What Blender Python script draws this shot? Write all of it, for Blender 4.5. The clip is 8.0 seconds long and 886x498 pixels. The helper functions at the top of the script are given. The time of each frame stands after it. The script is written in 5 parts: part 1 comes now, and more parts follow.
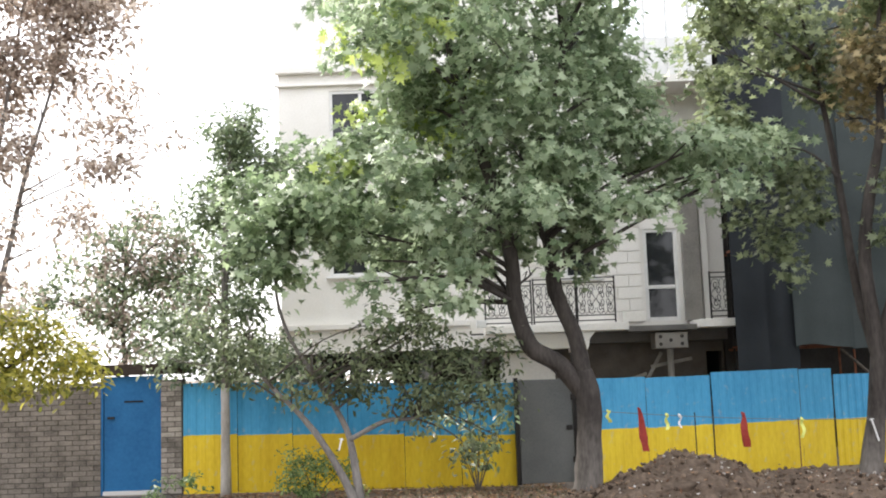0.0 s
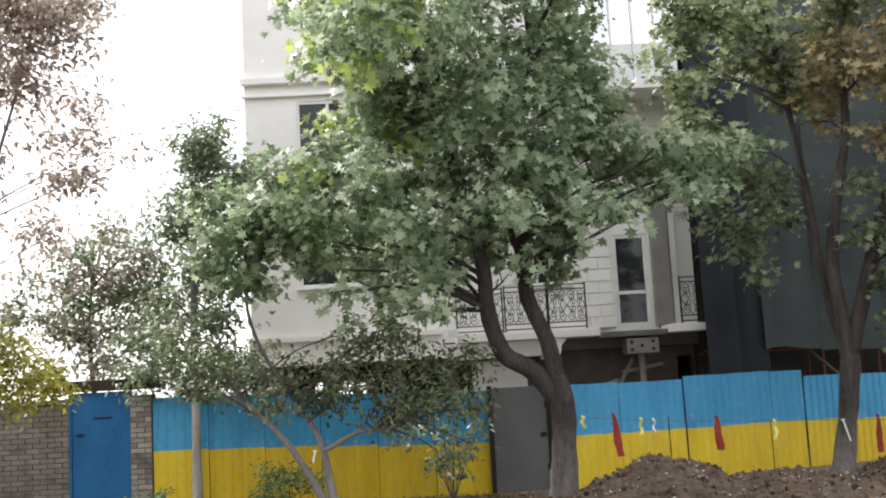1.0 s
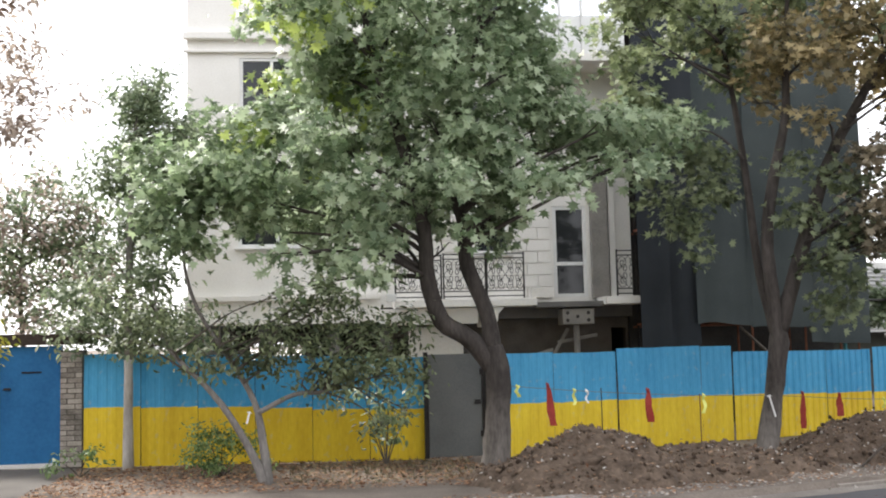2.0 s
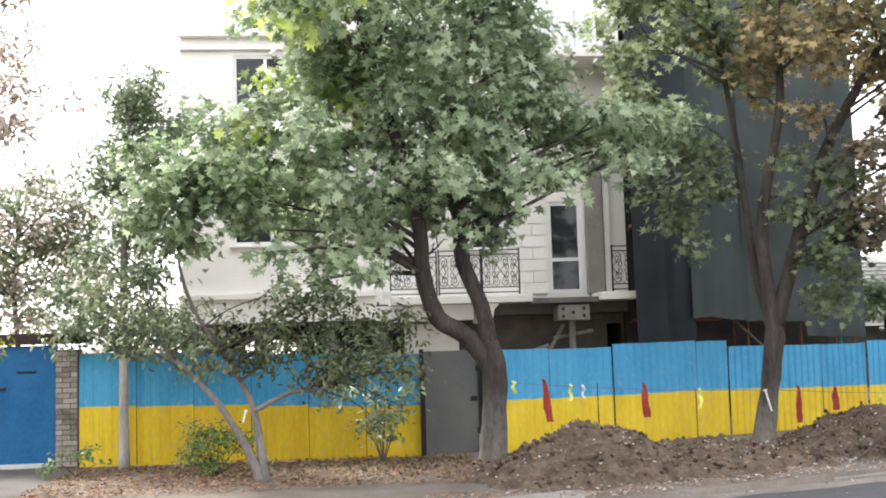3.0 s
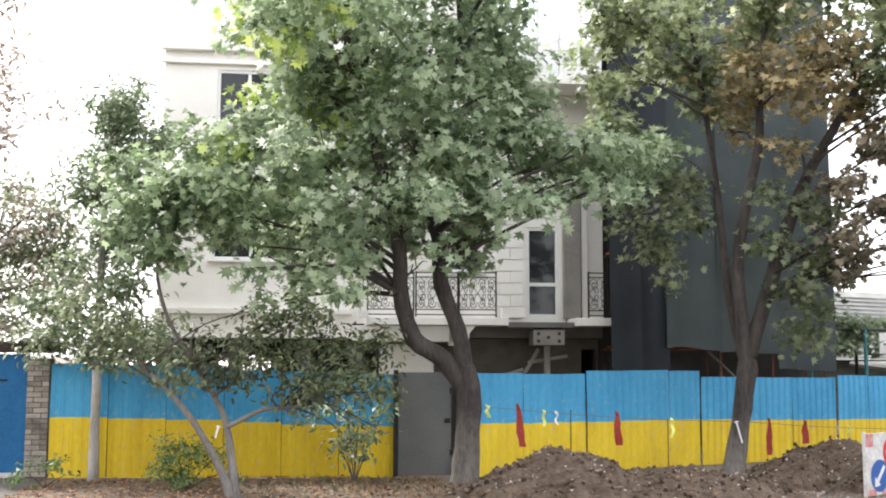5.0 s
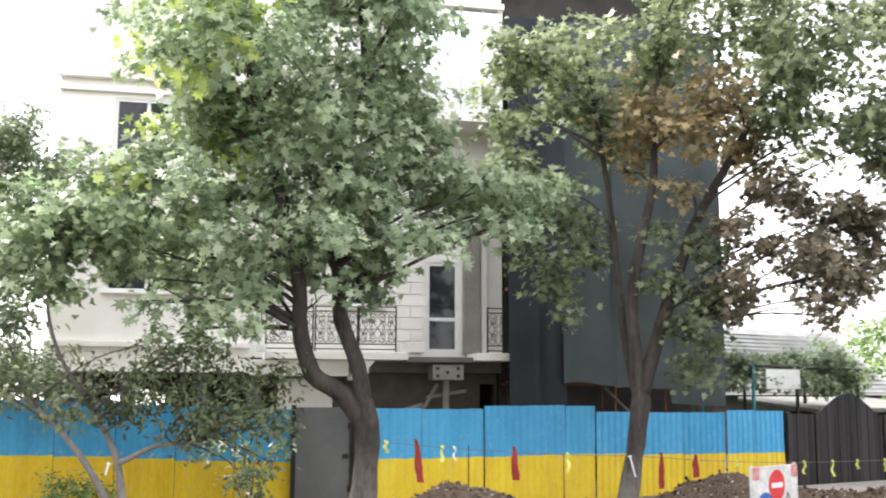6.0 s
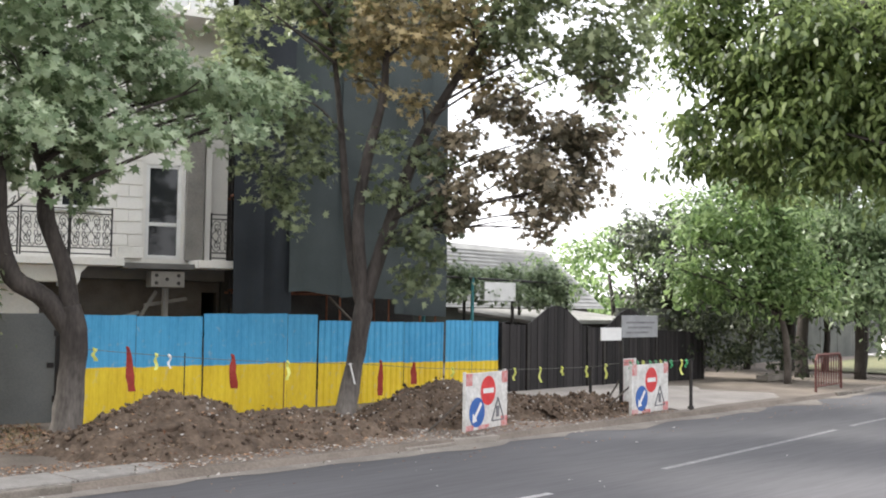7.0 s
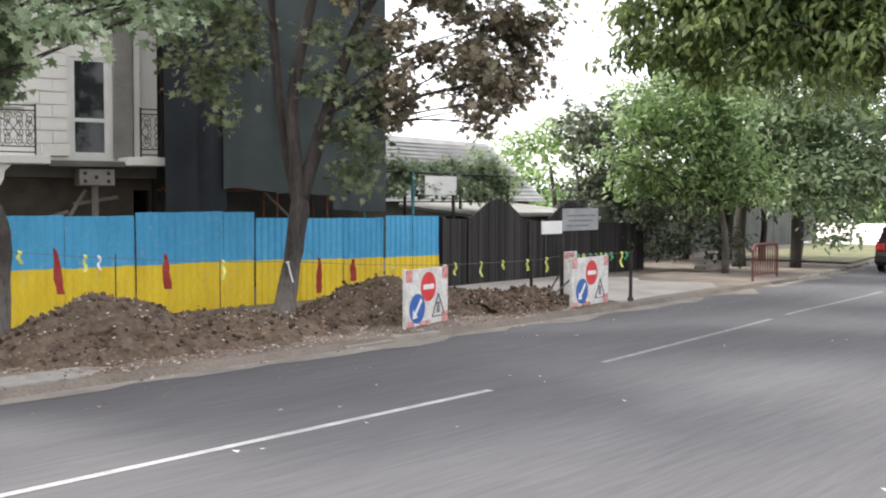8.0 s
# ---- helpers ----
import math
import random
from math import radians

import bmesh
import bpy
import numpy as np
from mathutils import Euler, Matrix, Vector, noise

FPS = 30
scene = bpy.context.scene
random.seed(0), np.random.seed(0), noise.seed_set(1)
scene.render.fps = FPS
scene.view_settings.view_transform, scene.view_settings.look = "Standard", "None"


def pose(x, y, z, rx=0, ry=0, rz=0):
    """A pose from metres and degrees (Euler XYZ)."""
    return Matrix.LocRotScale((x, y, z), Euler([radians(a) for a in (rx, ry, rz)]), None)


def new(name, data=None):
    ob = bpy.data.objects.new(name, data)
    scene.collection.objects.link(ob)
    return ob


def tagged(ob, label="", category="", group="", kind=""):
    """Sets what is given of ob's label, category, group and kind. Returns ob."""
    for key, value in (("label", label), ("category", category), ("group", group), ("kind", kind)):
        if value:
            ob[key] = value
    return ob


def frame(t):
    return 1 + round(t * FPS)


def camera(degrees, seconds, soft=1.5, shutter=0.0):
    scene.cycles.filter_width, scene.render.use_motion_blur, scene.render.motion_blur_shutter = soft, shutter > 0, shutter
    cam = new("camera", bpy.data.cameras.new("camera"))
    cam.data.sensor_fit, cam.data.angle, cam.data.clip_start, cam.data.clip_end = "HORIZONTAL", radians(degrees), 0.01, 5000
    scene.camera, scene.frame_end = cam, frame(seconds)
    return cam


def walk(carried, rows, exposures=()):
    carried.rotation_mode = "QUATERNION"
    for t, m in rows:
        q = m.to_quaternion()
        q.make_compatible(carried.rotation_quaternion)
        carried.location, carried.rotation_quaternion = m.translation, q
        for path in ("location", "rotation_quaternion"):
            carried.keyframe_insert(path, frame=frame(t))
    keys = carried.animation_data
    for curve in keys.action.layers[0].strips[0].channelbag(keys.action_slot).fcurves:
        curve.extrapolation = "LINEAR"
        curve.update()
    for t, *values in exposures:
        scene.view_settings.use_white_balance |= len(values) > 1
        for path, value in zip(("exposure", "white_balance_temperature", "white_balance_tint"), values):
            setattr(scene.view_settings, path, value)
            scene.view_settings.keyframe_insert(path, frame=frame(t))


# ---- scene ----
# ---------------------------------------------------------------- camera
PATH = [
    (0.0, -0.07, 6.63, 1.99, 0.04, -0.13, -0.08), (0.5, 1.49, 6.20, 3.07, 0.02, -0.11, -0.11), (1.0, -1.89, 7.15, 3.16, -0.02, -0.06, -0.11),
    (1.5, -3.45, 7.38, 1.68, -0.06, -0.08, -0.08), (2.0, -5.22, 5.02, 1.35, -0.07, -0.05, -0.06), (2.2, -6.00, 4.59, 1.59, -0.07, -0.03, -0.05),
    (3.3, -4.78, 5.19, 2.01, -0.09, -0.03, -0.06), (3.5, -3.94, 5.44, 1.87, -0.09, -0.01, -0.06), (4.0, -1.75, 4.95, -0.30, -0.08, -0.02, -0.05),
    (4.5, -2.07, 4.94, -0.57, -0.08, -0.05, -0.04), (4.7, -4.11, 5.20, -0.73, -0.11, -0.06, -0.03), (5.8, -10.34, 7.52, 0.87, -0.15, -0.19, -0.00),
    (6.0, -12.30, 7.72, -0.23, -0.14, -0.15, 0.00), (6.5, -20.91, 6.42, -2.17, -0.04, -0.02, -0.04), (7.0, -26.95, 3.13, -0.83, 0.07, 0.10, -0.08),
    (7.5, -26.75, 0.13, 1.28, 0.24, 0.24, -0.07), (8.0, -30.12, -2.73, -0.12, 0.28, 0.35, -0.03)]
LIFT = 0.8
EYE = (0.0, 0.0, 2.05)


def aim(yaw, pitch, roll, dx, dy, dz):
    """Turned by yaw, pitch and roll at a hand's sway off the eye's place."""
    return pose(EYE[0] + dx, EYE[1] + dy, EYE[2] + dz, 0, 0, yaw) @ pose(0, 0, 0, 90 + pitch, 0, 0) @ pose(0, 0, 0, 0, 0, -roll)


cam = camera(45.93, 8.0, soft=1.9, shutter=0.15)
walk(cam, [(row[0], aim(*row[1:])) for row in PATH], exposures=[(t, e + LIFT) for t, e in ((0.0, 0.98), (0.5, 0.62), (1.0, 0.54), (1.5, 0.56), (2.0, 0.74), (3.5, 1.24), (4.0, 1.14), (4.5, 1.02), (6.0, 1.24), (6.5, 1.2), (7.0, 0.92), (8.0, 0.84))])

# ---------------------------------------------------------------- light
SUN_ELEVATION, SUN_AZIMUTH = 47.0, 318.0
world = bpy.data.worlds.new("overcast_sky")
scene.world = world
world.use_nodes = True
wn = world.node_tree
sky = wn.nodes.new("ShaderNodeTexSky")
sky.sky_type, sky.sun_disc = "NISHITA", False
sky.sun_elevation, sky.sun_rotation = radians(SUN_ELEVATION), radians(SUN_AZIMUTH)
sky.air_density, sky.dust_density = 1.0, 4.0
pale = wn.nodes.new("ShaderNodeMix")
pale.data_type = "RGBA"
pale.inputs[0].default_value = 0.72
pale.inputs[7].default_value = (9.6, 9.5, 9.9, 1)
wn.links.new(sky.outputs[0], pale.inputs[6])
wn.links.new(pale.outputs[2], wn.nodes["Background"].inputs[0])
wn.nodes["Background"].inputs[1].default_value = 0.10
sun_data = bpy.data.lights.new("sun", "SUN")
sun_data.energy, sun_data.angle, sun_data.color = 2.0, radians(12), (1.0, 0.96, 0.9)
sun = new("sun", sun_data)
sun.rotation_euler = Euler((radians(90 - SUN_ELEVATION), 0, radians(180 - SUN_AZIMUTH)))

# ---------------------------------------------------------------- materials


def material(name, a, b, scale=3.0, rough=0.8, bump=0.2, metal=0.0, fine=40.0, island=0.0, per_object=0.0, stretch=(1, 1, 1), spec=0.3, through_light=0.0, turn=0.0):
    m = bpy.data.materials.new(name)
    m.use_nodes = True
    t = m.node_tree
    bsdf = t.nodes["Principled BSDF"]
    geo = t.nodes.new("ShaderNodeNewGeometry")
    mapping = t.nodes.new("ShaderNodeMapping")
    mapping.vector_type = "TEXTURE"
    mapping.inputs["Scale"].default_value = [1 / k for k in stretch]
    mapping.inputs["Rotation"].default_value = (0, 0, turn)
    t.links.new(geo.outputs["Position"], mapping.inputs[0])
    big, small = t.nodes.new("ShaderNodeTexNoise"), t.nodes.new("ShaderNodeTexNoise")
    big.inputs["Scale"].default_value, small.inputs["Scale"].default_value = scale, fine
    big.inputs["Detail"].default_value, small.inputs["Detail"].default_value = 5, 3
    t.links.new(mapping.outputs[0], big.inputs[0])
    t.links.new(mapping.outputs[0], small.inputs[0])
    add = t.nodes.new("ShaderNodeMath")
    add.operation = "MULTIPLY_ADD"
    add.inputs[1].default_value = 0.45
    t.links.new(small.outputs[0], add.inputs[0])
    scaled = t.nodes.new("ShaderNodeMath")
    scaled.operation = "MULTIPLY"
    scaled.inputs[1].default_value = 0.65
    t.links.new(big.outputs[0], scaled.inputs[0])
    t.links.new(scaled.outputs[0], add.inputs[2])
    value = add.outputs[0]
    for amount, node, socket in ((island, geo, "Random Per Island"), (per_object, None, "Random")):
        if amount:
            node = node or t.nodes.new("ShaderNodeObjectInfo")
            k = t.nodes.new("ShaderNodeMath")
            k.operation = "MULTIPLY_ADD"
            k.inputs[1].default_value = amount
            t.links.new(node.outputs[socket], k.inputs[0])
            shift = t.nodes.new("ShaderNodeMath")
            shift.operation = "SUBTRACT"
            shift.inputs[1].default_value = amount / 2
            t.links.new(value, k.inputs[2])
            t.links.new(k.outputs[0], shift.inputs[0])
            value = shift.outputs[0]
    ramp = t.nodes.new("ShaderNodeValToRGB")
    ramp.color_ramp.elements[0].position, ramp.color_ramp.elements[1].position = 0.33, 0.75
    ramp.color_ramp.elements[0].color, ramp.color_ramp.elements[1].color = (*a, 1), (*b, 1)
    t.links.new(value, ramp.inputs[0])
    t.links.new(ramp.outputs[0], bsdf.inputs["Base Color"])
    bsdf.inputs["Roughness"].default_value, bsdf.inputs["Metallic"].default_value = rough, metal
    bsdf.inputs["Specular IOR Level"].default_value = spec
    if bump:
        bn = t.nodes.new("ShaderNodeBump")
        bn.inputs["Strength"].default_value, bn.inputs["Distance"].default_value = bump, 0.02
        t.links.new(add.outputs[0], bn.inputs["Height"])
        t.links.new(bn.outputs[0], bsdf.inputs["Normal"])
    if through_light:
        trans, mix = t.nodes.new("ShaderNodeBsdfTranslucent"), t.nodes.new("ShaderNodeMixShader")
        mix.inputs[0].default_value = through_light
        t.links.new(ramp.outputs[0], trans.inputs[0])
        t.links.new(bsdf.outputs[0], mix.inputs[1])
        t.links.new(trans.outputs[0], mix.inputs[2])
        t.links.new(mix.outputs[0], t.nodes["Material Output"].inputs[0])
    return m


def painted_sheet_material():
    """Blue paint above, yellow below, the border at the sheet's own origin, with a hand-painted wobble, streaks and scuffs."""
    m = material("blue_and_yellow_paint", (0.045, 0.3, 0.56), (0.09, 0.42, 0.7), 2.5, 0.5, 0.08, fine=25, stretch=(1, 1, 0.35), per_object=0.25)
    t = m.node_tree
    bsdf = t.nodes["Principled BSDF"]
    blue = bsdf.inputs["Base Color"].links[0].from_node
    yellow = t.nodes.new("ShaderNodeValToRGB")
    yellow.color_ramp.elements[0].position, yellow.color_ramp.elements[1].position = 0.3, 0.75
    yellow.color_ramp.elements[0].color, yellow.color_ramp.elements[1].color = (0.68, 0.45, 0.02, 1), (0.88, 0.66, 0.04, 1)
    t.links.new(blue.inputs[0].links[0].from_socket, yellow.inputs[0])
    co, sep = t.nodes.new("ShaderNodeTexCoord"), t.nodes.new("ShaderNodeSeparateXYZ")
    t.links.new(co.outputs["Object"], sep.inputs[0])
    wob = t.nodes.new("ShaderNodeTexNoise")
    wob.inputs["Scale"].default_value = 5
    t.links.new(co.outputs["Object"], wob.inputs[0])
    k = t.nodes.new("ShaderNodeMath")
    k.operation, k.inputs[1].default_value = "MULTIPLY_ADD", 0.05
    t.links.new(wob.outputs[0], k.inputs[0])
    t.links.new(sep.outputs["Z"], k.inputs[2])
    step = t.nodes.new("ShaderNodeMapRange")
    step.inputs["From Min"].default_value, step.inputs["From Max"].default_value = 0.018, 0.032
    t.links.new(k.outputs[0], step.inputs[0])
    mix = t.nodes.new("ShaderNodeMix")
    mix.data_type = "RGBA"
    t.links.new(step.outputs[0], mix.inputs[0])
    t.links.new(yellow.outputs[0], mix.inputs[6])
    t.links.new(blue.outputs[0], mix.inputs[7])
    scuff, gate = t.nodes.new("ShaderNodeTexNoise"), t.nodes.new("ShaderNodeMapRange")
    scuff.inputs["Scale"].default_value, scuff.inputs["Detail"].default_value = 7, 8
    gate.inputs["From Min"].default_value, gate.inputs["From Max"].default_value, gate.inputs["To Max"].default_value = 0.6, 0.72, 0.35
    t.links.new(co.outputs["Object"], scuff.inputs[0])
    t.links.new(scuff.outputs[0], gate.inputs[0])
    worn = t.nodes.new("ShaderNodeMix")
    worn.data_type = "RGBA"
    worn.inputs[7].default_value = (0.45, 0.5, 0.5, 1)
    t.links.new(gate.outputs[0], worn.inputs[0])
    t.links.new(mix.outputs[2], worn.inputs[6])
    t.links.new(worn.outputs[2], bsdf.inputs["Base Color"])
    return m


M_ASPHALT = material("asphalt", (0.06, 0.059, 0.063), (0.112, 0.11, 0.115), 0.5, 0.85, 0.12, fine=20, stretch=(0.07, 1, 1), turn=radians(18.5))
M_LINE = material("road_paint", (0.2, 0.2, 0.2), (0.46, 0.455, 0.445), 4, 0.8, 0.1, fine=70)
M_LINE_WORN = material("worn_road_paint", (0.12, 0.12, 0.123), (0.27, 0.27, 0.27), 6, 0.85, 0.1, fine=50)
M_EARTH = material("bare_earth", (0.1, 0.083, 0.068), (0.24, 0.205, 0.172), 1.1, 0.95, 0.5, fine=30)
M_SAND = material("pale_dusty_paving", (0.3, 0.275, 0.245), (0.5, 0.465, 0.42), 0.8, 0.95, 0.3, fine=40)
M_PAVE = material("dusty_grey_paving", (0.2, 0.183, 0.165), (0.42, 0.385, 0.345), 0.8, 0.95, 0.3, fine=40)
M_DRIVE = material("worn_grey_paving", (0.08, 0.073, 0.067), (0.17, 0.157, 0.142), 0.9, 0.95, 0.3, fine=40)
M_GUTTER = material("road_edge_dust", (0.13, 0.115, 0.1), (0.27, 0.245, 0.215), 1.6, 0.95, 0.3, fine=40)
M_DIRT = material("dug_soil", (0.042, 0.03, 0.021), (0.175, 0.13, 0.096), 5, 0.95, 1.0, fine=16)
M_CLOD = material("soil_clods", (0.04, 0.027, 0.019), (0.19, 0.14, 0.1), 3, 0.95, 0.4, island=0.6)
M_KERB = material("kerb_concrete", (0.14, 0.125, 0.105), (0.3, 0.27, 0.235), 3, 0.9, 0.3, per_object=0.4)
M_SHEET = painted_sheet_material()
M_GREY_STEEL = material("grey_painted_steel", (0.11, 0.118, 0.114), (0.175, 0.183, 0.176), 1.6, 0.55, 0.05)
M_DARK_STEEL = material("dark_steel", (0.015, 0.015, 0.017), (0.05, 0.045, 0.04), 4, 0.5, 0.05, metal=0.3)
M_BLUE_DOOR = material("blue_door_paint", (0.012, 0.115, 0.29), (0.028, 0.175, 0.4), 2.5, 0.45, 0.06, fine=20)
M_WHITE = material("white_plastic", (0.66, 0.66, 0.64), (0.82, 0.82, 0.8), 3, 0.4, 0.02)
M_BRICK = material("pale_silicate_brick", (0.12, 0.105, 0.088), (0.31, 0.275, 0.235), 5, 0.9, 0.4, per_object=0.16)
M_PALE_BRICK = material("pale_pier_brick", (0.17, 0.155, 0.135), (0.46, 0.42, 0.37), 5, 0.9, 0.4, per_object=0.4)
M_MORTAR = material("mortar", (0.07, 0.064, 0.058), (0.15, 0.137, 0.122), 4, 0.95, 0.4)
M_PLASTER = material("white_plaster", (0.7, 0.68, 0.63), (0.86, 0.84, 0.8), 0.9, 0.85, 0.08, fine=30)
M_GREY_PLASTER = material("raw_grey_plaster", (0.17, 0.16, 0.15), (0.33, 0.31, 0.28), 1.5, 0.9, 0.3)
# raw brown wall, darkened to include the shadow below the balcony slab
M_RAW_WALL = material("raw_brown_wall_with_shadow", (0.07, 0.06, 0.052), (0.17, 0.15, 0.132), 2.2, 0.95, 0.4)
M_CONCRETE = material("raw_concrete", (0.1, 0.1, 0.095), (0.2, 0.19, 0.18), 1.8, 0.9, 0.3)
M_LINTEL = material("dark_brown_board", (0.025, 0.018, 0.014), (0.075, 0.055, 0.044), 3, 0.85, 0.3, stretch=(0.3, 1, 1))
# near-black in place of shade: inside the building and in the box's holes
M_DARK = material("painted_shade_near_black", (0.03, 0.028, 0.026), (0.07, 0.065, 0.06), 2, 0.95, 0.1)
M_GLASS = material("dark_window_glass", (0.012, 0.014, 0.016), (0.03, 0.033, 0.036), 1, 0.06, 0.0, spec=0.4)
M_PLAZA = material("pale_concrete_forecourt", (0.6, 0.56, 0.52), (0.8, 0.76, 0.72), 0.3, 0.9, 0.1)
M_PALE_GLASS = material("sky_reflecting_glass", (0.72, 0.74, 0.75), (0.84, 0.86, 0.87), 1, 0.05, 0.0, metal=0.85, spec=0.8)
M_NET = material("dark_scaffold_net", (0.01, 0.013, 0.017), (0.03, 0.036, 0.043), 0.9, 0.75, 0.3, fine=80)
M_NET_GREEN = material("grey_green_scaffold_net", (0.026, 0.036, 0.037), (0.075, 0.09, 0.09), 0.7, 0.75, 0.3, fine=80)
M_RUST = material("rusty_steel", (0.12, 0.04, 0.025), (0.26, 0.11, 0.06), 6, 0.8, 0.2)
M_BARK = material("dark_bark", (0.026, 0.023, 0.021), (0.092, 0.08, 0.072), 5, 0.95, 0.9, fine=28, stretch=(1, 1, 0.25))
# grey bark made paler so its colour carries the glare of the sky
M_GREY_BARK = material("pale_grey_bark_with_glare", (0.11, 0.102, 0.094), (0.3, 0.282, 0.262), 5, 0.95, 0.6, fine=28, stretch=(1, 1, 0.3))
M_PALE_BARK = material("pale_bark", (0.05, 0.043, 0.036), (0.15, 0.13, 0.11), 5, 0.95, 0.6, fine=28, stretch=(1, 1, 0.3))


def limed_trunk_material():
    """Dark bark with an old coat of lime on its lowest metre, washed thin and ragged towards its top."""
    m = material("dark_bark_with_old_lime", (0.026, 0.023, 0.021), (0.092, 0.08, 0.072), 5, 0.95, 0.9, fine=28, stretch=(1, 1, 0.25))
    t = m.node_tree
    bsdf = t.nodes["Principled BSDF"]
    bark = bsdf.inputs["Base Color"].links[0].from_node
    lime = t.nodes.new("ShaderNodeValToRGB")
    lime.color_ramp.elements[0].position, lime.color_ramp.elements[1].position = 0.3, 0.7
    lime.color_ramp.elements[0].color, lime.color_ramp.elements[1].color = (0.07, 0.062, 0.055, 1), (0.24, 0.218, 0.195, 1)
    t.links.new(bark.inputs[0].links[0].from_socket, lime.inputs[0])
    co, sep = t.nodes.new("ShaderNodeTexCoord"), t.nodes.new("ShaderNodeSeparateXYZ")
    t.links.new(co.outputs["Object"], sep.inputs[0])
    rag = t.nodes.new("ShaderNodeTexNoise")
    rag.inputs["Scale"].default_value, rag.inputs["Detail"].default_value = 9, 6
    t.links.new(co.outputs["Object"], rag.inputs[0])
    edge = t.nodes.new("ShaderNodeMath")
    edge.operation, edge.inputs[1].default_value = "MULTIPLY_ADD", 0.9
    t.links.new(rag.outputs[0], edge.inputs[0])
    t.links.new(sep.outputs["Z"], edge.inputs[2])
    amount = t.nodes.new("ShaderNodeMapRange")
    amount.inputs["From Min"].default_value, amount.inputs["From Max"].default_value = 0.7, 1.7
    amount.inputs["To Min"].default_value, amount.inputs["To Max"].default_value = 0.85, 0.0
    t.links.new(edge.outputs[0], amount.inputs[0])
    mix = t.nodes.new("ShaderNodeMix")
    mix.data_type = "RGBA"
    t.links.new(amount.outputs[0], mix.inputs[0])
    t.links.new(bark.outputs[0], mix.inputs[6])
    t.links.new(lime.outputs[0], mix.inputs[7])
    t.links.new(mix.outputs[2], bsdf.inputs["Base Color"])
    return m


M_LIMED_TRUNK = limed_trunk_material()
M_LIMEWASH = material("limewashed_bark", (0.3, 0.28, 0.25), (0.55, 0.52, 0.48), 5, 0.95, 0.6, fine=28, stretch=(1, 1, 0.3))


def leaf_material(name, a, b):
    return material(name, a, b, 1.2, 0.4, 0.0, island=0.6, fine=6, spec=0.5, through_light=0.55)


M_LEAF_MAPLE = leaf_material("maple_leaf", (0.155, 0.222, 0.117), (0.51, 0.605, 0.4))
# lighter, yellower copy of the maple leaf; the backlight is in its colour
M_LEAF_BACKLIT = leaf_material("backlight_tint_maple_leaf", (0.26, 0.35, 0.08), (0.56, 0.66, 0.2))
M_LEAF_DARK = leaf_material("dark_leaf", (0.13, 0.19, 0.095), (0.42, 0.52, 0.31))
M_LEAF_GREY = leaf_material("grey_green_leaf", (0.1, 0.145, 0.075), (0.33, 0.4, 0.24))
# browned leaf colour, lightened to hold the wash of the bright sky
M_LEAF_BROWN = leaf_material("browned_leaf_with_glare", (0.25, 0.195, 0.155), (0.62, 0.53, 0.45))
M_LEAF_RUST = leaf_material("rust_tinted_leaf", (0.18, 0.155, 0.08), (0.54, 0.44, 0.24))
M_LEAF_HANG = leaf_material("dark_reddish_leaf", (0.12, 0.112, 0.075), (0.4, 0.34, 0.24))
# very dark green that paints in the deep shade below the street trees
M_LEAF_DEEP_SHADE = leaf_material("deep_shade_green_leaf", (0.03, 0.042, 0.024), (0.11, 0.132, 0.07))
M_LEAF_STREET = leaf_material("olive_street_tree_leaf", (0.125, 0.162, 0.08), (0.41, 0.465, 0.265))
# darker leaf for low boughs; the shade under the crowns is in its colour
M_LEAF_SHADE = leaf_material("leaf_with_shade_in_colour", (0.085, 0.11, 0.058), (0.29, 0.34, 0.19))
M_LEAF_OLIVE = leaf_material("olive_green_leaf", (0.075, 0.12, 0.035), (0.3, 0.38, 0.14))
M_LEAF_YELLOW = leaf_material("yellow_green_leaf", (0.15, 0.17, 0.025), (0.5, 0.46, 0.09))
M_LEAF_FRESH = leaf_material("fresh_green_leaf", (0.09, 0.16, 0.05), (0.34, 0.46, 0.19))
M_LITTER = material("dry_leaf_litter", (0.12, 0.055, 0.032), (0.4, 0.245, 0.145), 2, 0.9, 0.0, island=0.9)

# ---------------------------------------------------------------- building helpers


def thing(name, m, label, category, group="", kind=""):
    ob = new(name)
    ob.empty_display_size = 0.2
    ob.matrix_basis = m
    return tagged(ob, label, category, group, kind)


def part(name, bm, mat, parent=None, label="", smooth=False):
    me = bpy.data.meshes.new(name)
    bm.to_mesh(me)
    bm.free()
    me.materials.append(mat)
    if smooth:
        me.polygons.foreach_set("use_smooth", [True] * len(me.polygons))
    ob = new(name, me)
    if parent is not None:
        ob.parent = parent
    if label:
        ob["label"] = label
    return ob


def piece(name, me, parent, m):
    ob = new(name, me)
    ob.parent = parent
    ob.matrix_basis = m
    return ob


def box(x0, x1, y0, y1, z0, z1, bevel=0.0, bm=None):
    bm = bm or bmesh.new()
    m = Matrix.Translation(((x0 + x1) / 2, (y0 + y1) / 2, (z0 + z1) / 2)) @ Matrix.Diagonal((x1 - x0, y1 - y0, z1 - z0, 1))
    made = bmesh.ops.create_cube(bm, size=1, matrix=m)
    if bevel:
        edges = list({e for v in made["verts"] for e in v.link_edges})
        bmesh.ops.bevel(bm, geom=edges, offset=bevel, segments=2, profile=0.6, affect="EDGES")
    return bm


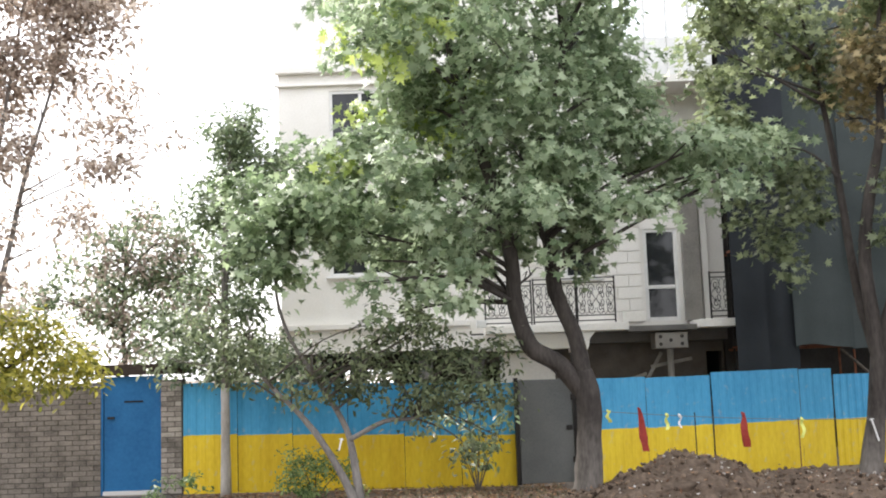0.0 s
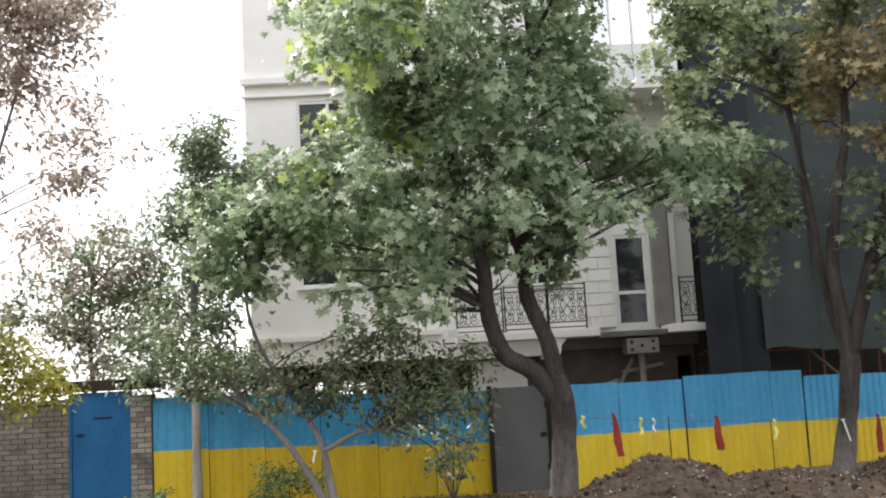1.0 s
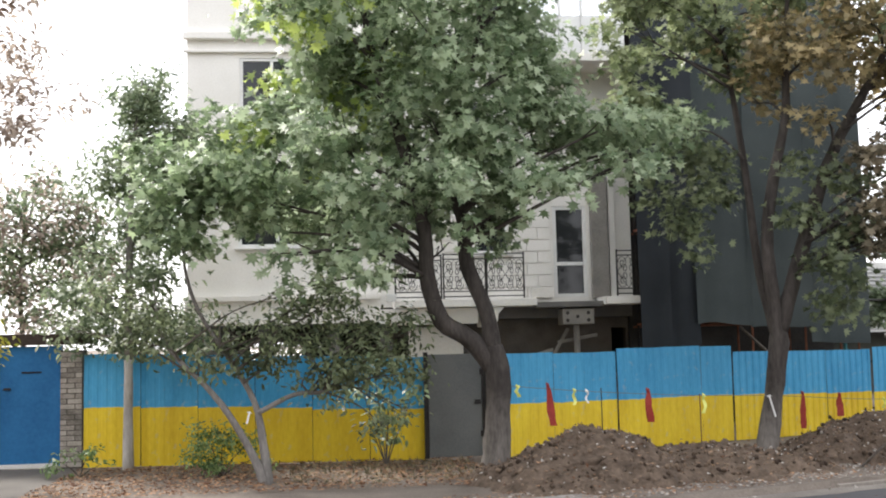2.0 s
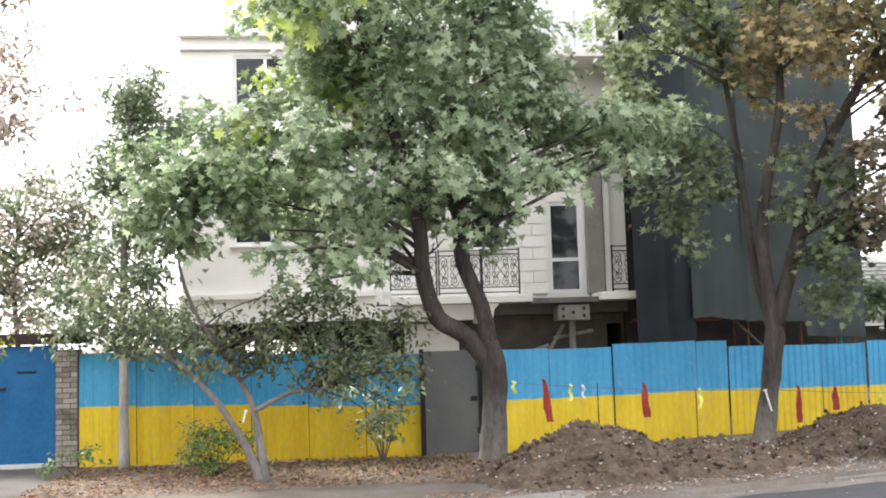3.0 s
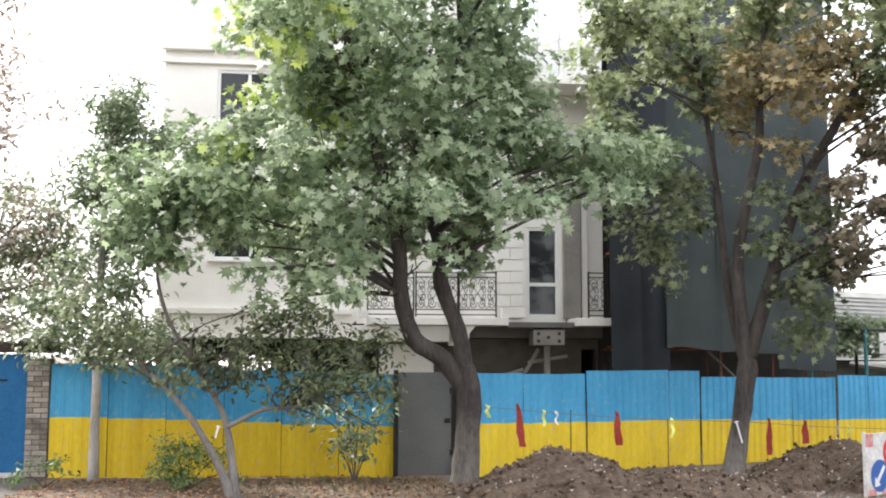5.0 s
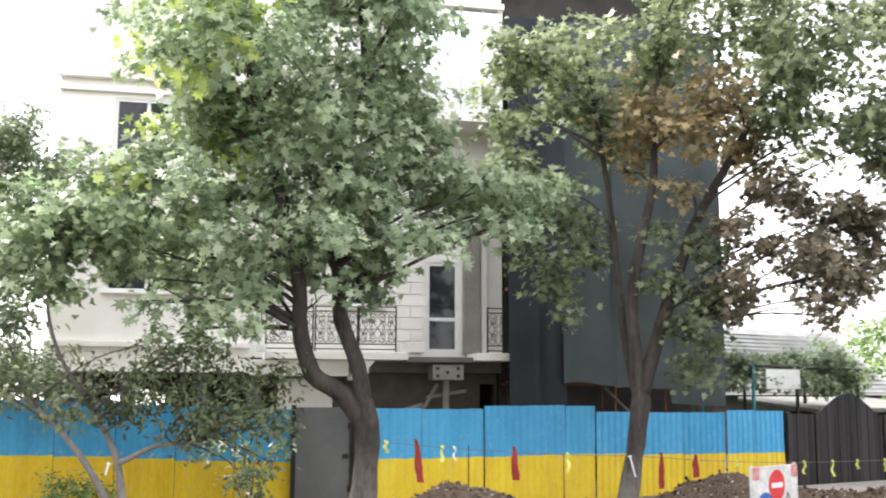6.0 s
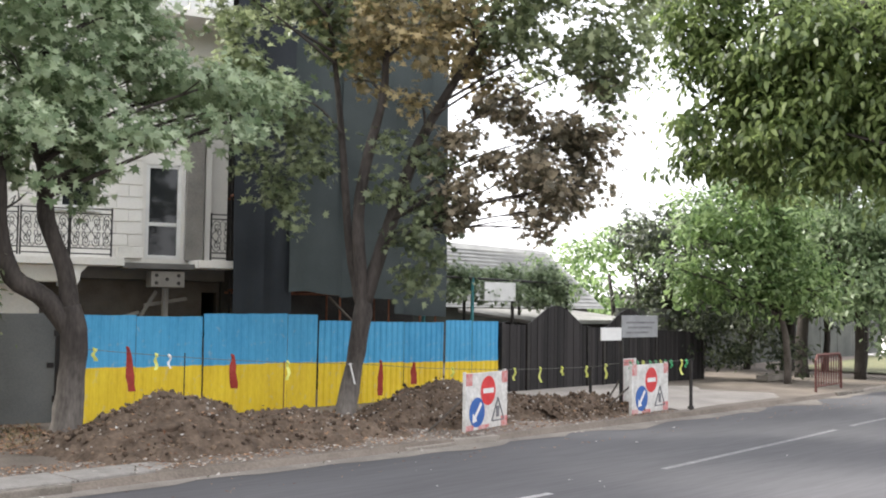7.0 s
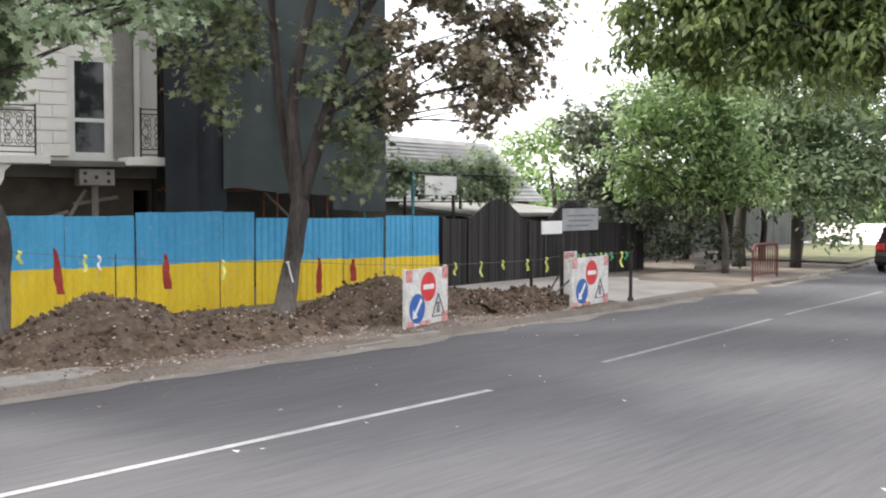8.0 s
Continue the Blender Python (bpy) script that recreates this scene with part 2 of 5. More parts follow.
def tube(points, radii, sides=8, bm=None, wobble=0.0):
    """A tapered round limb along points."""
    bm = bm or bmesh.new()
    pts = [Vector(p) for p in points]
    rings = []
    for i, p in enumerate(pts):
        way = (pts[min(i + 1, len(pts) - 1)] - pts[max(i - 1, 0)]).normalized()
        side = way.orthogonal().normalized() if not rings else (last - way * last.dot(way)).normalized()
        last, up = side, way.cross(side)
        ring = []
        for k in range(sides):
            a = 2 * math.pi * k / sides
            r = radii[i] * (1 + wobble * noise.noise(p * 3 + Vector((k * 1.7, 0, 0))))
            ring.append(bm.verts.new(p + (side * math.cos(a) + up * math.sin(a)) * r))
        rings.append(ring)
    for r0, r1 in zip(rings, rings[1:]):
        for k in range(sides):
            bm.faces.new((r0[k], r0[(k + 1) % sides], r1[(k + 1) % sides], r1[k]))
    bm.faces.new(rings[0][::-1])
    bm.faces.new(rings[-1])
    return bm


def smooth_path(points, radii, n=4):
    """Catmull-Rom points and radii between the given ones."""
    p = [Vector(q) for q in points]
    p = [p[0] * 2 - p[1]] + p + [p[-1] * 2 - p[-2]]
    out, rad = [], []
    for i in range(1, len(p) - 2):
        for k in range(n):
            t = k / n
            out.append(0.5 * (2 * p[i] + (p[i + 1] - p[i - 1]) * t + (2 * p[i - 1] - 5 * p[i] + 4 * p[i + 1] - p[i + 2]) * t * t
                              + (3 * p[i] - p[i - 1] - 3 * p[i + 1] + p[i + 2]) * t ** 3))
            rad.append(radii[i - 1] * (1 - t) + radii[i] * t)
    return out + [p[-2]], rad + [radii[-1]]


ROAD_TURN = radians(18.5)
U, N = Vector((math.cos(ROAD_TURN), math.sin(ROAD_TURN), 0)), Vector((-math.sin(ROAD_TURN), math.cos(ROAD_TURN), 0))
CORNER = Vector((2.45, 17.85, 0))


def bend(s):
    """How far the street swings away from the straight line of the fence."""
    q = min(max(s - 8, 0), 34)
    return 0.004 * q * q + 0.272 * max(s - 42, 0)


def street(s, d, z=0.0):
    """A place s along the fence line, d behind it (in front of it: negative)."""
    p = CORNER + U * s + N * d
    return Vector((p.x, p.y, z))


def along(s, d, z=0.0, turn=0.0):
    p = street(s, d, z)
    return pose(p.x, p.y, p.z, 0, 0, math.degrees(ROAD_TURN) + turn)

# ---------------------------------------------------------------- ground and street
KERB_D = -5.1


def strip(s_values, d_values, z_of, swing=True):
    """A sheet over the street's own coordinates."""
    bm = bmesh.new()
    rows = [[bm.verts.new(street(s, d + (bend(s) if swing else 0), z_of(s, d))) for d in d_values] for s in s_values]
    for r0, r1 in zip(rows, rows[1:]):
        for k in range(len(d_values) - 1):
            bm.faces.new((r0[k], r1[k], r1[k + 1], r0[k + 1]))
    return bm


def ground_height(s, d):
    if d < KERB_D - 0.04 and d > -15.3:
        return -0.14
    near = max(0, 1 - abs(s - 2) / 60)
    return 0.025 * noise.noise(Vector((s * 0.6, d * 0.6, 0))) * near - (0.03 if d > -5 else 0.02)


S_GROUND = [-900, -300, -120, -60] + [-30 + 0.6 * i for i in range(150)] + [70, 100, 180, 400, 1200]
D_GROUND = [-900, -200, -60, -30, -15.4, -15.25, -12, -9, -6, -5.2, -5.1] + [-4.9 + 0.35 * i for i in range(32)] + [8, 15, 40, 120, 400, 1500]
ground = part("ground", strip(S_GROUND, D_GROUND, ground_height), M_EARTH)
tagged(ground, "bare brown earth with dust and dead leaves", "ground", kind="structure")

S_ROAD = [-300, -100, -50] + [-30 + 1.0 * i for i in range(90)] + [80, 120, 300]
road = part("road", strip(S_ROAD, [-15.2, -12.2, -9.5, -7, -5.14], lambda s, d: -0.125), M_ASPHALT)
tagged(road, "worn grey asphalt two-lane road", "road", kind="structure")


def line_piece(s0, s1, paint):
    n = max(2, int((s1 - s0) / 0.5))
    bm = bmesh.new()
    rows = []
    for i in range(n + 1):
        s = s0 + (s1 - s0) * i / n
        d = -8.6 + 0.075 * min(max(s - 2, 0), 10) + bend(s)
        rows.append([bm.verts.new(street(s, d + k, -0.121)) for k in (-0.05, 0.05)])
    for r0, r1 in zip(rows, rows[1:]):
        bm.faces.new((r0[0], r1[0], r1[1], r0[1]))
    ob = part("lane_line", bm, paint)
    tagged(ob, "worn white centre line painted on the asphalt", "lane line", "centre lines of the road", "structure")


for a, b in ((-9.0, 1.5), (4.05, 10.4), (11.2, 17.5), (19, 25), (27, 33)):
    line_piece(a, b, M_LINE if a < 0 else M_LINE_WORN)

def paving_height(s, d):
    edge = min(1, max(0, (16.2 + 1.1 * noise.noise(Vector((d * 0.9, 3, 1))) - s) / 0.8))
    return (0.008 if d > -4.5 else (-0.02 if d > -5 else -0.112)) - 0.09 * (1 - edge)


paving = part("pavement", strip([10.4 + 0.25 * i for i in range(28)], [-5.16, -4.7, -4.2, -3.6, -3, -2.4, -1.8, -1.2, -0.6, -0.1], paving_height), M_PAVE)
tagged(paving, "pale dusty paved entrance before the dark gate", "pavement", kind="structure")
drive_bm = bmesh.new()
rows = []
for i in range(30):
    x = -16 + 0.4 * i
    row = []
    for j in range(16):
        y = 12.4 + 0.405 * j
        edge = 0.5 * noise.noise(Vector((x, y * 0.7, 4))) if i == 29 else 0
        rel = Vector((x + edge, y, 0)) - CORNER
        row.append(drive_bm.verts.new((x + edge, y, max(ground_height(rel.dot(U), rel.dot(N)), -0.05) + (0.012 if i < 29 else -0.02))))
    rows.append(row)
for r0, r1 in zip(rows, rows[1:]):
    for j in range(15):
        drive_bm.faces.new((r0[j], r1[j], r1[j + 1], r0[j + 1]))
drive = part("driveway", drive_bm, M_DRIVE)
tagged(drive, "grey-brown worn paving before the blue door", "driveway", kind="structure")

# dusty gutter along the road's edge
gutter_bm = bmesh.new()
rows = []
for i in range(160):
    s = -25 + 0.4 * i
    w = 0.3 + 0.5 * noise.noise(Vector((s * 0.7, 9, 0))) + 0.12 * noise.noise(Vector((s * 3, 2, 0)))
    rows.append([gutter_bm.verts.new(street(s, -5.13 + bend(s), -0.1)), gutter_bm.verts.new(street(s, -5.13 - max(0.05, w) + bend(s), -0.12))])
for r0, r1 in zip(rows, rows[1:]):
    gutter_bm.faces.new((r0[0], r0[1], r1[1], r1[0]))
gutter = part("gutter", gutter_bm, M_GUTTER)
tagged(gutter, "pale dust and sand along the road edge", "gutter", kind="structure")

# unseen plain walls added on the near side to close it and block sky light
for name, s0, s1, d0, high in (("sky_block_near", -60, -4, -22, 13.0), ("sky_block_far", -3, 70, -46, 4.5)):
    ob = part(name, box(0, s1 - s0, -8, 0, -0.2, high), M_GREY_PLASTER)
    ob.matrix_basis = along(s0, d0)
    tagged(ob, "plain grey plastered wall added out of view to block sky light", "wall", kind="structure")

# ---------------------------------------------------------------- left wall with the blue door
WALL_Y = 18.5
brick_wall = part("wall_brick", box(-16, -6.06, WALL_Y + 0.012, WALL_Y + 0.26, -0.1, 1.9), M_MORTAR)
tagged(brick_wall, "weathered pale brick yard wall", "brick wall", kind="structure")
pier = part("wall_pier", box(-5.0, -4.64, WALL_Y - 0.03 + 0.012, WALL_Y + 0.33, -0.1, 1.98), M_MORTAR)
tagged(pier, "brick gate pier beside the blue door", "brick pier", kind="structure")

blue_door = thing("blue_door", pose(-5.53, WALL_Y + 0.05, 0), "closed blue painted steel door with a white sill", "door")
part("door_leaf", box(-0.49, 0.49, -0.03, 0.03, 0.07, 2.06, 0.008), M_BLUE_DOOR, blue_door)
part("threshold", box(-0.5, 0.5, -0.06, 0.05, 0.0, 0.065, 0.006), M_WHITE, blue_door, "white painted sill")
for x in (-0.515, 0.515):
    part("jamb", box(x - 0.022, x + 0.022, -0.05, 0.06, 0.0, 2.075, 0.004), M_BLUE_DOOR, blue_door)
part("lintel", box(-0.62, 0.95, -0.14, 0.3, 2.08, 2.27, 0.012), M_LINTEL, blue_door, "dark brown weathered lintel board")
part("door_handle", box(-0.42, -0.3, -0.07, -0.03, 1.32, 1.36, 0.008), M_DARK_STEEL, blue_door, "dark lever handle")
part("letter_slot", box(-0.13, 0.2, -0.045, -0.028, 1.6, 1.63, 0.004), M_DARK_STEEL, blue_door, "dark letter slot")

# ---------------------------------------------------------------- painted fence


def sheet_mesh(w, z0, z1, pitch=0.16, depth=0.022, sag=0.0):
    """A corrugated steel sheet, w wide, with its origin at the height of the paint border."""
    bm = bmesh.new()
    xs, ys, x = [], [], -w / 2
    while x < w / 2 - 0.001:
        for dx, dy in ((0, 0), (pitch * 0.42, 0), (pitch * 0.55, depth), (pitch * 0.87, depth)):
            if x + dx < w / 2:
                xs.append(x + dx), ys.append(dy)
        x += pitch
    xs.append(w / 2), ys.append(0)
    zs = [z0 + (z1 - z0) * i / 6 for i in range(7)]
    fronts, backs = [], []
    for z in zs:
        f, b = [], []
        for px, py in zip(xs, ys):
            dent = 0.018 * noise.noise(Vector((px * 1.3 + w * 7, z * 1.6, z0)))
            top = sag * noise.noise(Vector((px * 2 + w, 3, 0))) if z == zs[-1] else 0
            f.append(bm.verts.new((px, py + dent - 0.003, z + top)))
            b.append(bm.verts.new((px, py + dent, z + top)))
        fronts.append(f), backs.append(b)
    n = len(xs)
    for i in range(6):
        for k in range(n - 1):
            bm.faces.new((fronts[i][k], fronts[i][k + 1], fronts[i + 1][k + 1], fronts[i + 1][k]))
            bm.faces.new((backs[i + 1][k], backs[i + 1][k + 1], backs[i][k + 1], backs[i][k]))
        bm.faces.new((fronts[i + 1][0], backs[i + 1][0], backs[i][0], fronts[i][0]))
        bm.faces.new((fronts[i][-1], backs[i][-1], backs[i + 1][-1], fronts[i + 1][-1]))
    for k in range(n - 1):
        bm.faces.new((fronts[6][k], fronts[6][k + 1], backs[6][k + 1], backs[6][k]))
    return bm


def fence_run(label, p0, p1, sheets, deep=99):
    """sheets: (start, end, border, top) along the run from p0 to p1."""
    p0, p1 = Vector(p0), Vector(p1)
    turn = math.degrees(math.atan2(p1.y - p0.y, p1.x - p0.x))
    run = thing("metal_fence", pose(p0.x, p0.y, 0, 0, 0, turn), label, "fence", "painted fence runs")
    for i, (a, b, border, top) in enumerate(sheets):
        ob = part("sheet", sheet_mesh(b - a - 0.012, -border - 0.02, top - border, depth=0.013 if i >= deep else 0.005, sag=0.012), M_SHEET, run)
        ob.matrix_basis = pose((a + b) / 2, 0.006 * (i % 2), border, 0.5 * math.sin(i * 3.1), 0.25 * math.sin(i * 5.3), 0)
        part("post", box(b - 0.03, b + 0.03, 0.06, 0.12, 0, top - 0.1, 0.004), M_DARK_STEEL, run)
    length = sheets[-1][1]
    part("rail", box(sheets[0][0], length, 0.045, 0.075, 0.4, 0.44), M_DARK_STEEL, run)
    part("rail", box(sheets[0][0], length, 0.045, 0.075, 1.35, 1.39), M_DARK_STEEL, run)
    return run


fence_run("corrugated steel fence painted blue over yellow beside brick pier", (-4.62, 18.5, 0), (1.23, 17.98, 0),
          [(0, 0.98, 0.99, 1.9), (0.98, 1.96, 0.97, 1.88), (1.96, 2.94, 0.95, 1.84), (2.94, 3.92, 0.91, 1.8), (3.92, 4.9, 0.87, 1.77), (4.9, 5.86, 0.85, 1.73)])
c0, c1 = street(-0.18, 0), street(10.33, 0)
fence_run("corrugated steel fence painted blue over yellow behind soil heaps", c0, c1,
          [(0.0, 1.28, 0.88, 1.745), (1.28, 2.58, 0.865, 1.725), (2.6, 4.45, 0.855, 1.78), (4.45, 5.17, 0.85, 1.77), (5.2, 6.35, 0.83, 1.65),
           (6.35, 7.5, 0.79, 1.63), (7.5, 8.68, 0.77, 1.62), (8.74, 9.6, 0.75, 1.66), (9.6, 10.5, 0.74, 1.64)], 4)

grey_gate = thing("steel_gate", pose(1.72, 17.93, 0, 0, 0, 3), "closed plain grey steel gate in the fence", "gate")
part("gate_leaf", box(-0.46, 0.46, -0.025, 0.025, 0.02, 1.76, 0.006), M_GREY_STEEL, grey_gate)
for x in (-0.5, 0.5):
    part("gate_post", box(x - 0.035, x + 0.035, -0.035, 0.05, 0, 1.8, 0.004), M_DARK_STEEL, grey_gate)
part("latch", box(0.34, 0.44, -0.06, -0.025, 0.9, 0.98, 0.006), M_DARK_STEEL, grey_gate, "dark latch")
for z in (0.35, 1.4):
    part("hinge", box(0.43, 0.5, -0.05, -0.02, z, z + 0.1, 0.006), M_DARK_STEEL, grey_gate)

# ---------------------------------------------------------------- white building
BY = 23.0


def punched_wall(x0, x1, z0, z1, y0, y1, openings):
    """A wall with rectangular holes (xa, xb, za, zb) right through it."""
    xs = sorted({x0, x1, *(o[0] for o in openings), *(o[1] for o in openings)})
    bm = bmesh.new()
    for a, b in zip(xs, xs[1:]):
        z = z0
        for o in sorted((o for o in openings if o[0] <= a and o[1] >= b), key=lambda o: o[2]):
            if o[2] > z:
                box(a, b, y0, y1, z, o[2], bm=bm)
            z = o[3]
        if z < z1:
            box(a, b, y0, y1, z, z1, bm=bm)
    bmesh.ops.remove_doubles(bm, verts=bm.verts, dist=0.001)
    return bm


house = thing("apartment_building", pose(0, 0, 0), "white plastered apartment house under construction with balconies", "building")
OPEN = [(-2.45, -0.95, 4.12, 5.6), (-2.4, -1.0, 7.12, 8.35), (2.75, 3.5, 3.9, 5.1), (4.52, 5.28, 2.9, 4.95), (3.0, 4.1, 8.5, 10.2), (4.6, 5.8, 8.5, 10.4), (0.0, 1.2, 7.1, 8.3), (2.2, 3.3, 6.0, 7.4)]
part("wall", punched_wall(-3.55, 6.3, 2.75, 12.4, BY, BY + 0.35, OPEN), M_PLASTER, house)
part("side_wall", box(-3.55, -3.2, BY + 0.355, 33, 0.0, 12.4), M_PLASTER, house)
part("floor_slab", box(-3.55, 6.3, BY + 0.1, 33, 2.45, 2.745), M_CONCRETE, house)
part("back_wall", punched_wall(-3.2, 11.15, 0, 12.4, 33, 33.3, [(-3.15, -1.2, 1.0, 2.4)]), M_PLASTER, house)
courtyard = part("courtyard", box(-60, 8, 34, 420, -0.03, 0.03), M_PLAZA)
tagged(courtyard, "pale sunlit yard behind the building", "courtyard", kind="structure")
part("roof", box(-3.9, 11.4, BY - 0.4, 33.4, 12.4, 12.7, 0.03), M_CONCRETE, house)
# the shadow zone under the slab is painted in by this darker wall
part("lower_wall", punched_wall(0.9, 6.3, 0, 2.44, BY + 0.5, BY + 0.8, [(5.9, 6.25, 1.2, 2.2), (0.95, 1.2, 0, 2.1)]), M_RAW_WALL, house, "unfinished grey-brown lower wall, balcony shadow put into its colour")
part("pale_pier", box(1.25, 2.45, BY + 0.12, BY + 0.46, 0, 2.3, 0.02), M_PLASTER, house, "pale plastered pier below the balcony")
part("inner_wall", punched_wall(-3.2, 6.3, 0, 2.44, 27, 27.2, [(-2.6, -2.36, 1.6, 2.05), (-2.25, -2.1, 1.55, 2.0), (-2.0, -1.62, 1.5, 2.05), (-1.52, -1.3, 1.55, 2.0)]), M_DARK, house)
for x in (-3.4, -1.9, -0.4, 0.75):
    part("column", box(x - 0.15, x + 0.15, BY + 0.15, BY + 0.45, 0, 2.44, 0.01), M_CONCRETE, house)
for z0, z1, out in ((2.42, 2.52, 0.16), (2.525, 2.93, 0.1), (2.935, 3.06, 0.2)):
    part("cornice", box(-3.6, 0.62, BY - out, BY - 0.002, z0, z1, 0.015), M_PLASTER, house)
for z0, z1, out in ((8.46, 8.52, 0.1), (8.75, 8.9, 0.16)):
    part("moulding", box(-3.62, 0.6, BY - out, BY - 0.002, z0, z1, 0.015), M_PLASTER, house)
SIDING_STEP = 0.265
for i in range(10):
    z0 = 2.885 + i * SIDING_STEP
    z1 = z0 + SIDING_STEP - 0.022
    spans = [(0.95, 2.66), (3.59, 4.44)] if z1 > 3.84 and z0 < 5.15 else [(0.95, 4.44)]
    for x0, x1 in spans:
        cuts = [x0] + [c for c in (1.55 + 0.6 * (i % 2), 3.05 - 0.4 * (i % 3), 3.9 + 0.25 * (i % 2)) if x0 + 0.3 < c < x1 - 0.2] + [x1]
        for xa, xb in zip(sorted(cuts), sorted(cuts)[1:]):
            part("siding_board", box(xa + 0.006, xb - 0.006, BY - 0.034, BY - 0.003, z0, z1, 0.006), M_PLASTER, house)


def window(parent, x0, x1, z0, z1, mullions=(), bar=None, sill=True, frame_w=0.07):
    w = part("window_frame", box(x0, x0 + frame_w, BY + 0.02, BY + 0.1, z0, z1, 0.006), M_WHITE, parent, "white plastic window frame")
    bm = bmesh.new()
    bm.from_mesh(w.data)
    box(x1 - frame_w, x1, BY + 0.02, BY + 0.1, z0, z1, 0.006, bm)
    box(x0 + frame_w, x1 - frame_w, BY + 0.02, BY + 0.1, z1 - frame_w, z1, 0.006, bm)
    box(x0 + frame_w, x1 - frame_w, BY + 0.02, BY + 0.1, z0, z0 + frame_w, 0.006, bm)
    for x in mullions:
        box(x - 0.035, x + 0.035, BY + 0.025, BY + 0.095, z0 + frame_w, z1 - frame_w, 0.006, bm)
    if bar:
        box(x0 + frame_w, x1 - frame_w, BY + 0.022, BY + 0.098, bar - 0.04, bar + 0.04, 0.006, bm)
    bm.to_mesh(w.data)
    bm.free()
    part("pane", box(x0 + 0.03, x1 - 0.03, BY + 0.055, BY + 0.065, z0 + 0.03, z1 - 0.03), M_GLASS, w, "dark glass pane")
    if sill:
        part("sill", box(x0 - 0.08, x1 + 0.08, BY - 0.1, BY + 0.04, z0 - 0.05, z0 - 0.003, 0.008), M_WHITE, w)


window(house, -2.45, -0.95, 4.12, 5.6, (-1.6,))
window(house, -2.4, -1.0, 7.12, 8.35, (-1.7,))
window(house, 2.75, 3.5, 3.9, 5.1)
window(house, 4.52, 5.28, 2.9, 4.95, (), 3.65, False, 0.08)
window(house, 3.0, 4.1, 8.5, 10.2, (3.5,))
window(house, 4.6, 5.8, 8.5, 10.4, (5.2,), 9.4, False)
window(house, 0.0, 1.2, 7.1, 8.3)
window(house, 2.2, 3.3, 6.0, 7.4)
part("pilaster", box(5.36, 5.74, BY - 0.16, BY - 0.002, 2.88, 5.6, 0.01), M_GREY_PLASTER, house, "unpainted grey pilaster")
part("white_pilaster", box(5.78, 5.92, BY - 0.1, BY - 0.002, 2.88, 5.6, 0.01), M_PLASTER, house)
part("upper_slab", box(3.6, 6.05, 21.9, BY - 0.002, 8.0, 8.16, 0.01), M_PLASTER, house, "white upper balcony slab")
for i in range(5):
    x = 3.62 + i * 0.485
    part("loggia_panel", box(x, x + 0.475, 21.93, 21.97, 8.17, 9.0, 0.008), M_WHITE, house, "white loggia panel")
    glazing = part("loggia_frame", box(x, x + 0.05, 21.93, 21.98, 9.01, 10.6, 0.006), M_WHITE, house)
    part("pane", box(x + 0.055, x + 0.475, 21.95, 21.958, 9.01, 10.6), M_PALE_GLASS, glazing, "pale glass pane reflecting the sky")
part("loggia_roof", box(3.5, 6.05, 21.8, BY - 0.002, 10.61, 10.75, 0.01), M_PLASTER, house)

# the lower balcony
balcony = part("balcony", box(0.9, 3.95, 22.05, BY - 0.002, 2.7, 2.86, 0.012), M_PLASTER, house, "balcony with white slab")
part("slab_edge", box(3.955, 5.45, 22.3, BY - 0.002, 2.66, 2.78, 0.012), M_CONCRETE, house, "raw concrete balcony edge")
part("balcony_end", box(5.45, 6.3, 22.05, BY - 0.002, 2.7, 2.87, 0.012), M_PLASTER, house, "white end of the balcony slab")
part("parapet_block", box(3.85, 4.35, 22.25, 22.5, 2.865, 3.1, 0.015), M_PLASTER, house)
bracket = bmesh.new()
prof = [(0, 0), (0, -0.42), (0.28, -0.42), (0.34, -0.3), (0.36, -0.15), (0.5, 0)]
vs0, vs1 = [bracket.verts.new((2.75 + a, 22.1, 2.69 + b)) for a, b in prof], [bracket.verts.new((2.75 + a, 22.95, 2.69 + b)) for a, b in prof]
bracket.faces.new(vs0), bracket.faces.new(vs1[::-1])
for k in range(6):
    bracket.faces.new((vs0[k], vs0[k - 1], vs1[k - 1], vs1[k]))
bmesh.ops.recalc_face_normals(bracket, faces=bracket.faces)
part("bracket", bracket, M_PLASTER, house, "white curved bracket under the balcony")
part("beam", box(0.6, 2.7, 22.3, BY - 0.002, 2.35, 2.69, 0.02), M_PLASTER, house)
box_unit = part("bracket_box", box(4.55, 5.25, 22.35, 22.9, 2.28, 2.62, 0.02), M_GREY_PLASTER, house, "grey box with round holes under the balcony")
# dark discs on the box face paint the shade inside its holes
for x, z in ((4.66, 2.53), (4.66, 2.37), (5.12, 2.53), (5.12, 2.37), (4.88, 2.45)):
    part("hole_shade_disc", tube([(x, 22.344, z), (x, 22.349, z)], [0.04, 0.04], 10), M_DARK, box_unit)
for x0, z0, x1, z1 in ((4.1, 1.1, 4.75, 2.2), (4.5, 1.9, 5.4, 2.05), (3.6, 1.5, 4.4, 1.75)):
    part("plank", tube([(x0, 22.75, z0), (x1, 22.8, z1)], [0.05, 0.05], 4), M_GREY_PLASTER, house, "rough board under the balcony")
part("pipe", tube([(4.9, 22.6, 0), (4.9, 22.6, 2.27)], [0.07, 0.07], 10), M_GREY_PLASTER, house)


def railing(x0, x1, z0, z1, y):
    """A wrought-iron railing field with scrolls."""
    rail = part("railing", box(x0, x1, y - 0.02, y + 0.02, z1 - 0.012, z1 + 0.012), M_DARK_STEEL, house, "black wrought-iron scroll railing")
